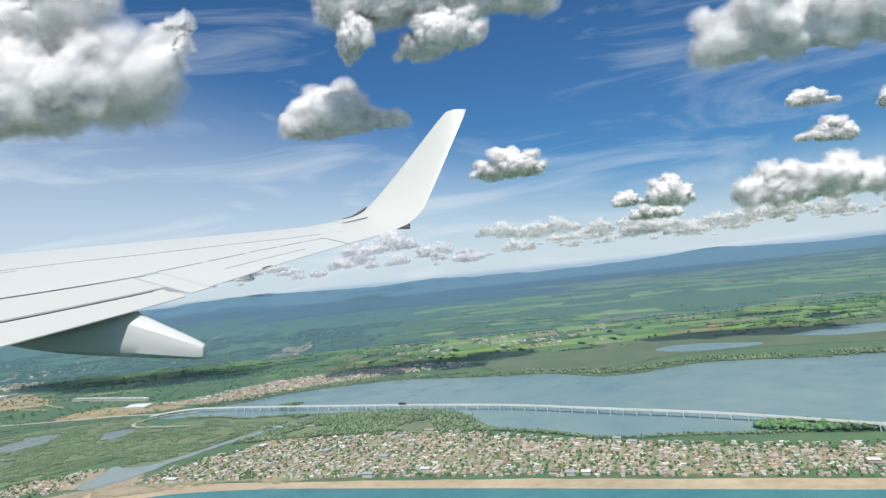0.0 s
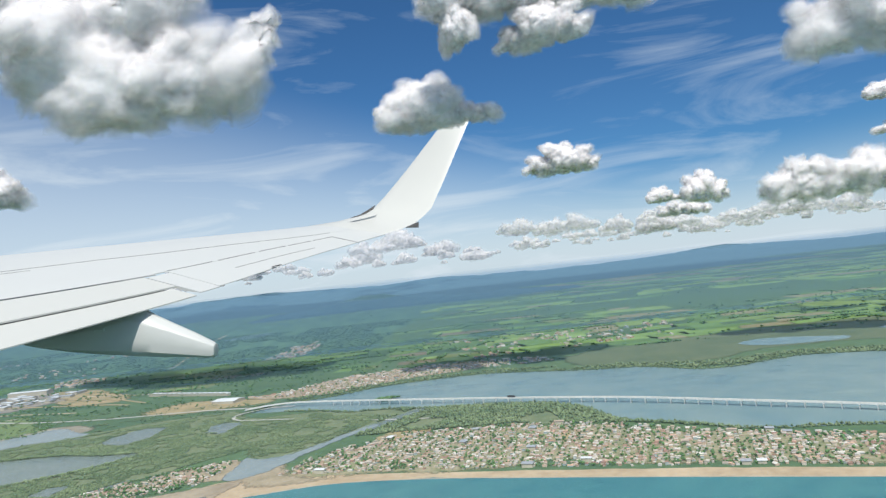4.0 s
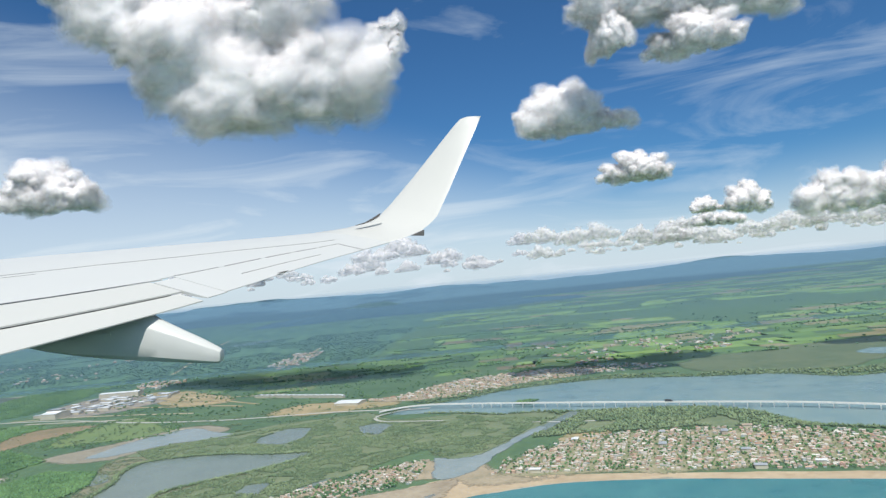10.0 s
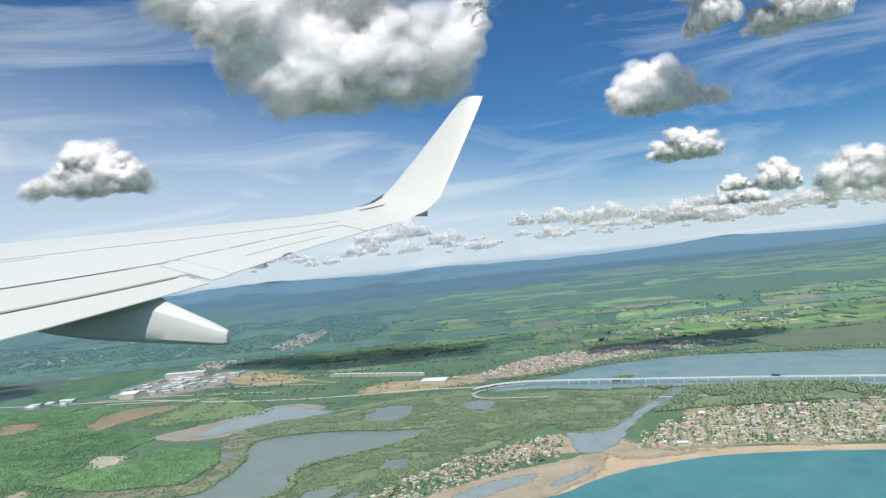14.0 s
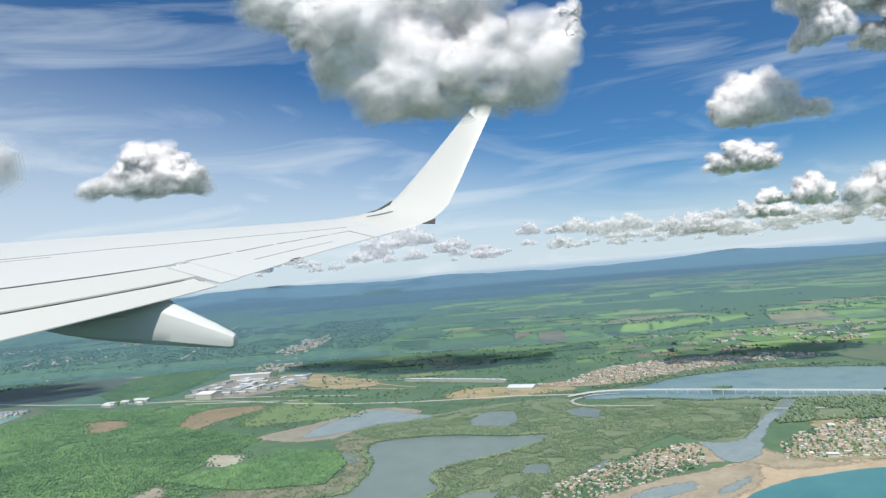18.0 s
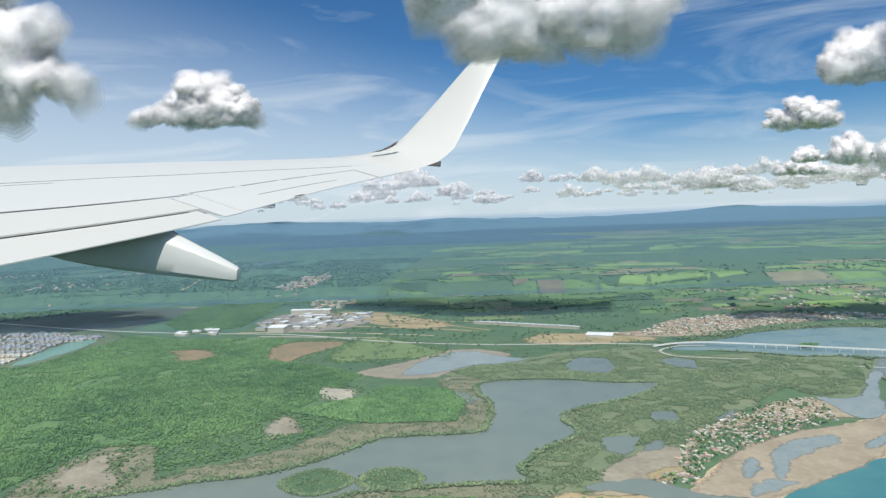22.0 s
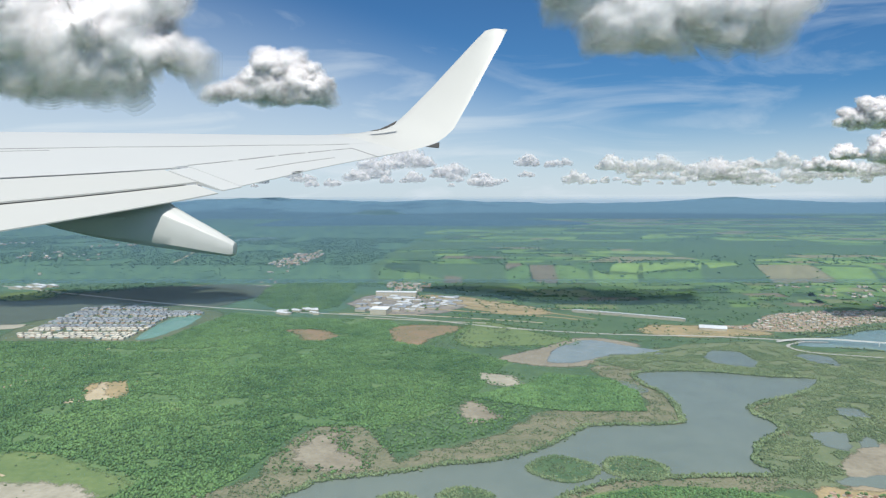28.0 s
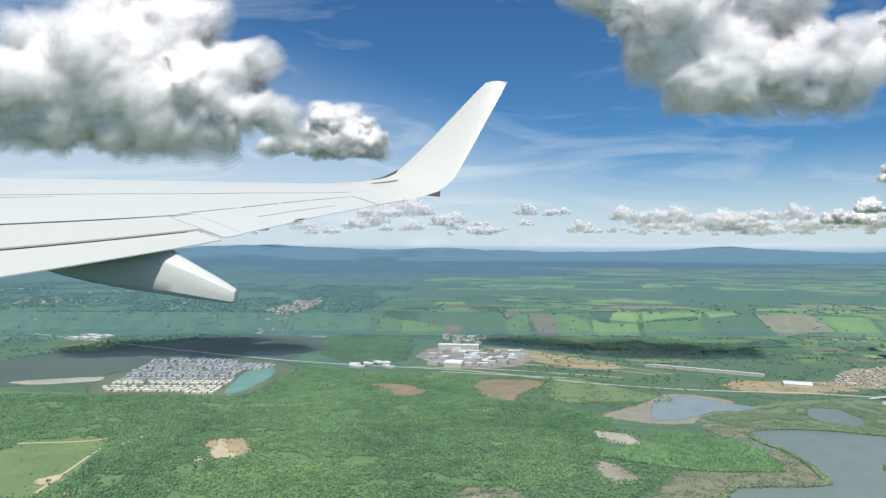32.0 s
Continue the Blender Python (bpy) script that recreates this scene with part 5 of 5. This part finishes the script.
over(HEAP, -655, 445, 190, 112, 0, 0.7, 0.95, put)
LONG = cloud([(-0.78, -0.02, 0.18), (-0.4, 0.06, 0.28), (0.0, 0.0, 0.26), (0.35, 0.10, 0.30), (0.68, 0.03, 0.24), (0.92, -0.04, 0.12)], 8, "long white cumulus cloud with a flat grey base")
over(LONG, 955, 1713, 196, 190, 0, 0.6, 0.85, put)
SOFT = cloud([(-0.42, 0.0, 0.34), (0.05, 0.08, 0.40), (-0.1, 0.28, 0.26), (0.48, -0.08, 0.15), (0.72, -0.1, 0.12), (0.92, -0.07, 0.10)], 11, "small rounded white cumulus cloud trailing a thin tail")
over(SOFT, -52, 392, 161, 38, 0, 0.8, 0.85, put)
over(SOFT, -564, 720, 206, 74, 172, 0.8, 0.8)
over(HEAP, 84, 734, 172, 42, 175, 0.8, 0.75)
over(HEAP, 440, 1259, 168, 56, 20, 0.8, 1.0)
over(SOFT, 358, 1259, 166, 38, 0, 0.8, 0.8)
over(LONG, 520, 1600, 158, 60, 180, 0.8, 0.8)
over(SOFT, -36, 351, 192, 20, 100, 0.9, 1.3)
over(HEAP, 12, 351, 187, 27, 150, 0.8, 0.8)
over(LONG, 10, 356, 212, 62, 10, 0.8, 0.7)
over(LONG, 226, 367, 180, 66, 165, 0.7, 0.9)
over(SOFT, 285, 500, 166, 22, 0, 0.8, 0.6)
over(SOFT, 300, 500, 140, 26, 180, 0.8, 0.7)
over(SOFT, 318, 450, 150, 26, 20, 0.8, 0.6)
FAR = [cloud(lobes, 20 + i, "small far white cumulus cloud with a flat base", 0.044, 7, 3, 3, 0.12, True) for i, lobes in enumerate((
    [(-0.45, 0.0, 0.32), (0.0, 0.14, 0.44), (0.42, 0.02, 0.30), (0.78, -0.05, 0.14)],
    [(-0.78, -0.02, 0.18), (-0.4, 0.06, 0.26), (0.0, 0.0, 0.24), (0.35, 0.12, 0.28), (0.68, 0.03, 0.22)],
    [(-0.5, 0.0, 0.26), (-0.15, 0.18, 0.32), (0.25, 0.02, 0.30), (0.6, -0.02, 0.16)]))]
over(FAR[0], 250, 2610, 212, 62, 0, 0.8, 1.0, put)
over(FAR[1], 420, 2650, 205, 105, 0, 0.8, 0.9, put)
over(FAR[2], 770, 2320, 200, 75, 0, 0.8, 0.9, put)
r_sky = np.random.RandomState(23)
for k in range(66):
    # one level of cloud bases, reaching back over the fields
    y = r_sky.uniform(2200, 5600)
    x = -218 + r_sky.uniform(0.17, 1.0) * y
    for i in range(r_sky.randint(1, 5)):
        size = 28 + 105 * r_sky.rand() ** 2
        over(FAR[r_sky.randint(3)], x + r_sky.normal(0, 150), y + r_sky.uniform(-60, 160), 180 + 0.3 * size + r_sky.normal(0, 8), size, r_sky.uniform(-40, 40) + r_sky.choice((0, 180)), 0.8, r_sky.uniform(0.7, 1.1))
for k in range(44):
    # far behind the hills' foot, raised by angle to fit the camera's view behind the wing
    y = r_sky.uniform(3700, 4500)
    x = r_sky.uniform(-0.62, 0.16) * y
    rise = r_sky.choice((0.014, 0.02, 0.027, 0.036, 0.044))
    for i in range(r_sky.randint(1, 5)):
        size = (32 + 110 * r_sky.rand() ** 2) * (0.6 + rise * 10)
        again(FAR[r_sky.randint(3)], x + r_sky.normal(0, 150), y + r_sky.uniform(-60, 160), 16 + y * rise + 0.3 * size, size, r_sky.uniform(-40, 40) + r_sky.choice((0, 180)), 0.7, r_sky.uniform(0.7, 1.1))

# ---- the wing ----
FOCAL = 1196.0
# wing enlarged and set far off, so it barely shifts in the camera's view
BASE_POSE = pose(-26.16, -0.98, 9.444, 1.834, 5.398, 0.581) @ Matrix.Scale(120, 4)


def bearing(a, b, d):
    """A point at depth d on the camera ray through pixel (a, b)."""
    return Vector(((a - 784) / FOCAL * d, d, (441 - b) / FOCAL * d))


# stations from the root to the tip: trailing edge, leading edge, by pixel and depth
STATIONS = [
    (0.00, bearing(-427, 702, 6.18), bearing(-1488, 562, 8.69)),
    (0.25, bearing(0, 602, 7.61), bearing(-664, 492, 10.52)),
    (0.515, bearing(392, 499, 10.0), bearing(98, 428, 13.01)),
    (0.70, bearing(551, 448, 11.86), bearing(346, 408, 14.05)),
    (0.93, bearing(651, 419, 13.26), bearing(508, 395, 14.81)),
    (1.00, bearing(697, 406, 13.99), bearing(559, 390, 15.14)),
]


def glide(u, which):
    """A smooth line through the stations' edges."""
    us = [s[0] for s in STATIONS]
    ps = [s[which] for s in STATIONS]
    n = len(us)
    k = max(i for i in range(n - 1) if us[i] <= u or i == 0)

    def slope(i):
        a, c = max(i - 1, 0), min(i + 1, n - 1)
        return (ps[c] - ps[a]) / (us[c] - us[a])

    h = us[k + 1] - us[k]
    t = (u - us[k]) / h
    return (2 * t ** 3 - 3 * t * t + 1) * ps[k] + (t ** 3 - 2 * t * t + t) * h * slope(k) + (3 * t * t - 2 * t ** 3) * ps[k + 1] + (t ** 3 - t * t) * h * slope(k + 1)


def on_wing(u, v, lift=0.0):
    p = glide(u, 2).lerp(glide(u, 1), v)
    p.z += 0.05 * math.sin(math.pi * min(1.0, max(0.0, v)) ** 0.7) + lift
    return p


def panel(u0, u1, v0, v1, thick, lift=0.0, lift_end=None, nu=14, nv=6):
    """A slab of the wing's skin between two stations (the chord limits may slant: pairs)."""
    bm = bmesh.new()
    rows = []
    va, vb = (v0 if isinstance(v0, tuple) else (v0, v0)), (v1 if isinstance(v1, tuple) else (v1, v1))
    for side in (0, 1):
        grid = []
        for i in range(nu + 1):
            s = i / nu
            u = u0 + (u1 - u0) * s
            a, b = va[0] + (va[1] - va[0]) * s, vb[0] + (vb[1] - vb[0]) * s
            line = []
            for j in range(nv + 1):
                w = j / nv
                up = lift + ((lift_end if lift_end is not None else lift) - lift) * w
                p = on_wing(u, a + (b - a) * w, up)
                if side:
                    p.z -= thick * math.sin(math.pi * min(0.97, max(0.06, w))) ** 0.6 if nv > 3 else thick
                line.append(bm.verts.new(p))
            grid.append(line)
        rows.append(grid)
    top, low = rows
    for i in range(nu):
        for j in range(nv):
            bm.faces.new((top[i][j], top[i + 1][j], top[i + 1][j + 1], top[i][j + 1]))
            bm.faces.new((low[i][j + 1], low[i + 1][j + 1], low[i + 1][j], low[i][j]))
        for j in (0, nv):
            bm.faces.new((top[i][j], low[i][j], low[i + 1][j], top[i + 1][j]))
    for i in (0, nu):
        for j in range(nv):
            bm.faces.new((top[i][j], top[i][j + 1], low[i][j + 1], low[i][j]))
    bmesh.ops.recalc_face_normals(bm, faces=bm.faces[:])
    return bm


def as_mesh(name, bm, mat, smooth=False):
    for e in bm.edges:
        if len(e.link_faces) == 2 and e.calc_face_angle() > 0.6:
            e.smooth = False
    me = bpy.data.meshes.new(name)
    bm.to_mesh(me)
    bm.free()
    me.materials.append(mat)
    if smooth:
        me.polygons.foreach_set("use_smooth", [True] * len(me.polygons))
    return me


wing = tagged(new("airplane_wing"), "white airliner wing with flaps, flap track fairing and upswept winglet", "airplane wing")
wing.matrix_basis = BASE_POSE
part("wing_skin", as_mesh("wing_skin", panel(0, 0.5165, 0.0, (0.32, 0.372), 0.30, nu=16, nv=8), M_WING, True), wing)
part("outer_skin", as_mesh("outer_skin", panel(0.5165, 1.0, 0.0, (0.372, 0.60), 0.22, nu=16, nv=8), M_WING, True), wing)
# slab added below the slot; its grey stands for the gap's shade
part("inner_core", as_mesh("inner_core", panel(0.005, 0.492, 0.10, (0.86, 0.91), 0.06, -0.07, nu=16, nv=6), M_JOINT), wing, "grey slab darkening the gap between the flaps")
part("spoiler_panel", as_mesh("spoiler_panel", panel(0, 0.5165, (0.322, 0.374), (0.624, 0.726), 0.05, nu=16), M_WING, True), wing)
part("rear_panel", as_mesh("rear_panel", panel(0.5165, 0.995, (0.374, 0.602), (0.708, 0.716), 0.05, nu=16), M_WING, True), wing)
part("flap", as_mesh("flap", panel(0, 0.50, (0.627, 0.73), (0.822, 0.889), 0.10, -0.004, nu=16), M_FLAP, True), wing)
part("rear_flap", as_mesh("rear_flap", panel(0, 0.495, (0.829, 0.895), 1.0, 0.06, -0.03, -0.03, nu=16), M_FLAP, True), wing, "pale lowered rear flap")
aileron = part("aileron", as_mesh("aileron", panel(0.5335, 0.925, (0.712, 0.714), (0.995, 1.0), 0.04, nu=14), M_WING, True), wing)
part("flap_end", as_mesh("flap_end", panel(0.502, 0.533, (0.74, 0.73), 1.0, 0.05, -0.004, nu=3), M_WING, True), wing)
part("tip_panel", as_mesh("tip_panel", panel(0.928, 1.0, (0.718, 0.60), 1.0, 0.05, nu=5), M_WING, True), wing)
for u0, u1, a, b, w in ((0.0, 0.5165, 0.318, 0.370, 0.007), (0.5165, 0.95, 0.370, 0.574, 0.010), (0.0, 0.40, 0.621, 0.700, 0.006), (0.40, 0.515, 0.702, 0.722, 0.004), (0.535, 0.60, 0.703, 0.705, 0.004), (0.61, 0.68, 0.705, 0.706, 0.013), (0.69, 0.76, 0.706, 0.707, 0.013), (0.77, 0.85, 0.708, 0.709, 0.013), (0.86, 0.925, 0.709, 0.710, 0.010), (0.60, 0.80, 0.86, 0.88, 0.004), (0.0, 0.45, 0.36, 0.40, 0.003)):
    part("panel_joint", as_mesh("panel_joint", panel(u0, u1, (a, b), (a + 0.7 * w, b + 0.7 * w), 0.006, 0.006, nu=14, nv=1), M_JOINT), wing, "thin grey joint between panels")
part("panel_joint", as_mesh("panel_joint", panel(0.9235, 0.9275, 0.71, 1.0, 0.006, 0.006, nu=1, nv=6), M_JOINT), wing, "thin grey joint between panels")


def winglet():
    """Blended tip: sections that turn upright and taper."""
    # (leading edge, trailing edge, thickness)
    S = [
        (bearing(559, 390, 15.14), bearing(697, 406, 13.99), 0.05, Vector((0, -0.1, 1))),
        (bearing(612, 383, 15.3), bearing(727, 397, 14.2), 0.08, Vector((0, -0.3, 0.95))),
        (bearing(655, 372, 15.45), bearing(752, 386, 14.5), 0.10, Vector((0, -0.7, 0.7))),
        (bearing(678, 359, 15.55), bearing(767, 374, 14.7), 0.11, Vector((0, -0.9, 0.4))),
        (bearing(697, 339, 15.65), bearing(780, 360, 14.9), 0.12, Vector((0, -1, 0.25))),
        (bearing(735, 294, 15.8), bearing(802, 312, 15.2), 0.11, Vector((0, -1, 0.2))),
        (bearing(772, 247, 15.85), bearing(825, 258, 15.5), 0.09, Vector((0, -1, 0.2))),
        (bearing(806, 204, 15.9), bearing(849, 203, 15.7), 0.07, Vector((0, -1, 0.2))),
        (bearing(820, 188, 15.9), bearing(855, 188, 15.8), 0.05, Vector((0, -1, 0.2))),
        (bearing(832, 184, 15.9), bearing(857, 183, 15.8), 0.03, Vector((0, -1, 0.2))),
    ]
    bm = bmesh.new()
    loops = []
    for le, te, th, n in S:
        ring = []
        for k in range(16):
            a = 2 * math.pi * k / 16
            w = 0.5 - 0.5 * math.cos(a)
            f = th * math.sin(a) * (1 - 0.75 * w) * 0.9
            ring.append(bm.verts.new(le.lerp(te, w) + n.normalized() * f))
        loops.append(ring)
    for a, b in zip(loops, loops[1:]):
        for k in range(16):
            j = (k + 1) % 16
            bm.faces.new((a[k], a[j], b[j], b[k]))
    bm.faces.new(loops[-1])
    bmesh.ops.recalc_face_normals(bm, faces=bm.faces[:])
    return bm


tip = part("winglet", as_mesh("winglet", winglet(), M_TIP, True), wing, "white upswept blended winglet")


def fairing(sections):
    """A boat-shaped body: each section has a keel, an upright side, a bevelled shoulder and a narrow top (pixel column,
    pixel rows of keel, shoulder and top, half width).
    """
    bm = bmesh.new()
    loops = []
    for a, keel, edge, top, w in sections:
        d = 9.3
        x, k, e, t = ((a - 784) / FOCAL * d, *((441 - q) / FOCAL * d for q in (keel, edge, top)))
        side = [(0.0, k), (0.55, k + 0.04 * (e - k)), (0.9, k + 0.18 * (e - k)), (1.0, k + 0.45 * (e - k)), (0.98, e - 0.08 * (e - k)), (0.9, e), (0.3, t), (0.0, t + 0.02 * (t - k))]
        ring = [bm.verts.new((x, d - w * f, z)) for f, z in side] + [bm.verts.new((x, d + w * f, z)) for f, z in side[-2:0:-1]]
        loops.append(ring)
    n = len(loops[0])
    for a, b in zip(loops, loops[1:]):
        for k in range(n):
            j = (k + 1) % n
            bm.faces.new((a[k], a[j], b[j], b[k]))
    bm.faces.new(loops[0])
    bm.faces.new(loops[-1])
    bmesh.ops.recalc_face_normals(bm, faces=bm.faces[:])
    return bm


pod = part("fairing", as_mesh("fairing", fairing([(40, 589, 587, 586, 0.02), (62, 592, 584, 579, 0.06), (100, 599, 580, 570, 0.12), (150, 606, 574, 560, 0.15), (200, 611, 563, 548, 0.165), (262, 615, 549, 534, 0.17), (283, 616, 554, 535, 0.172), (300, 617, 559, 545, 0.17), (330, 618, 568, 559, 0.16), (370, 619, 583, 577, 0.135), (398, 619.5, 594, 591, 0.11), (404, 617, 598, 595, 0.095), (405, 612, 602, 599, 0.08)]), M_FAIR, True), wing, "pale flap track fairing with a tapered tail")


def wedge(outline, d, deep):
    """A small plate of that pixel outline at depth d, deep units thick, with its edges broken."""
    bm = bmesh.new()
    f = bm.faces.new([bm.verts.new(bearing(a, b, d)) for a, b in outline])
    more = bmesh.ops.extrude_face_region(bm, geom=[f])["geom"]
    bmesh.ops.translate(bm, vec=(0, deep, 0), verts=[q for q in more if isinstance(q, bmesh.types.BMVert)])
    bmesh.ops.recalc_face_normals(bm, faces=bm.faces[:])
    bmesh.ops.bevel(bm, geom=bm.edges[:], offset=0.006, segments=1, affect="EDGES")
    return bm


part("tail_light", as_mesh("tail_light", wedge([(733, 394.5), (757, 384), (757, 394.5)], 14.3, 0.12), M_SEAL), tip, "dark tail light housing")
part("edge_strip", as_mesh("edge_strip", wedge([(634, 376.5), (652, 371), (666, 363), (680, 354), (676, 361), (662, 369), (648, 374)], 14.9, 0.10), M_SEAL), tip, "dark strip along the winglet's root")
part("hinge", as_mesh("hinge", wedge([(498, 461), (506, 458.5), (518, 456), (510, 460)], 11.2, 0.10), M_SEAL), aileron, "dark hinge fitting")
part("access_panel", as_mesh("access_panel", wedge([(188, 568), (207, 566), (207, 571), (188, 572)], 9.12, 0.03), M_FAIR), pod, "small access panel on the fairing")
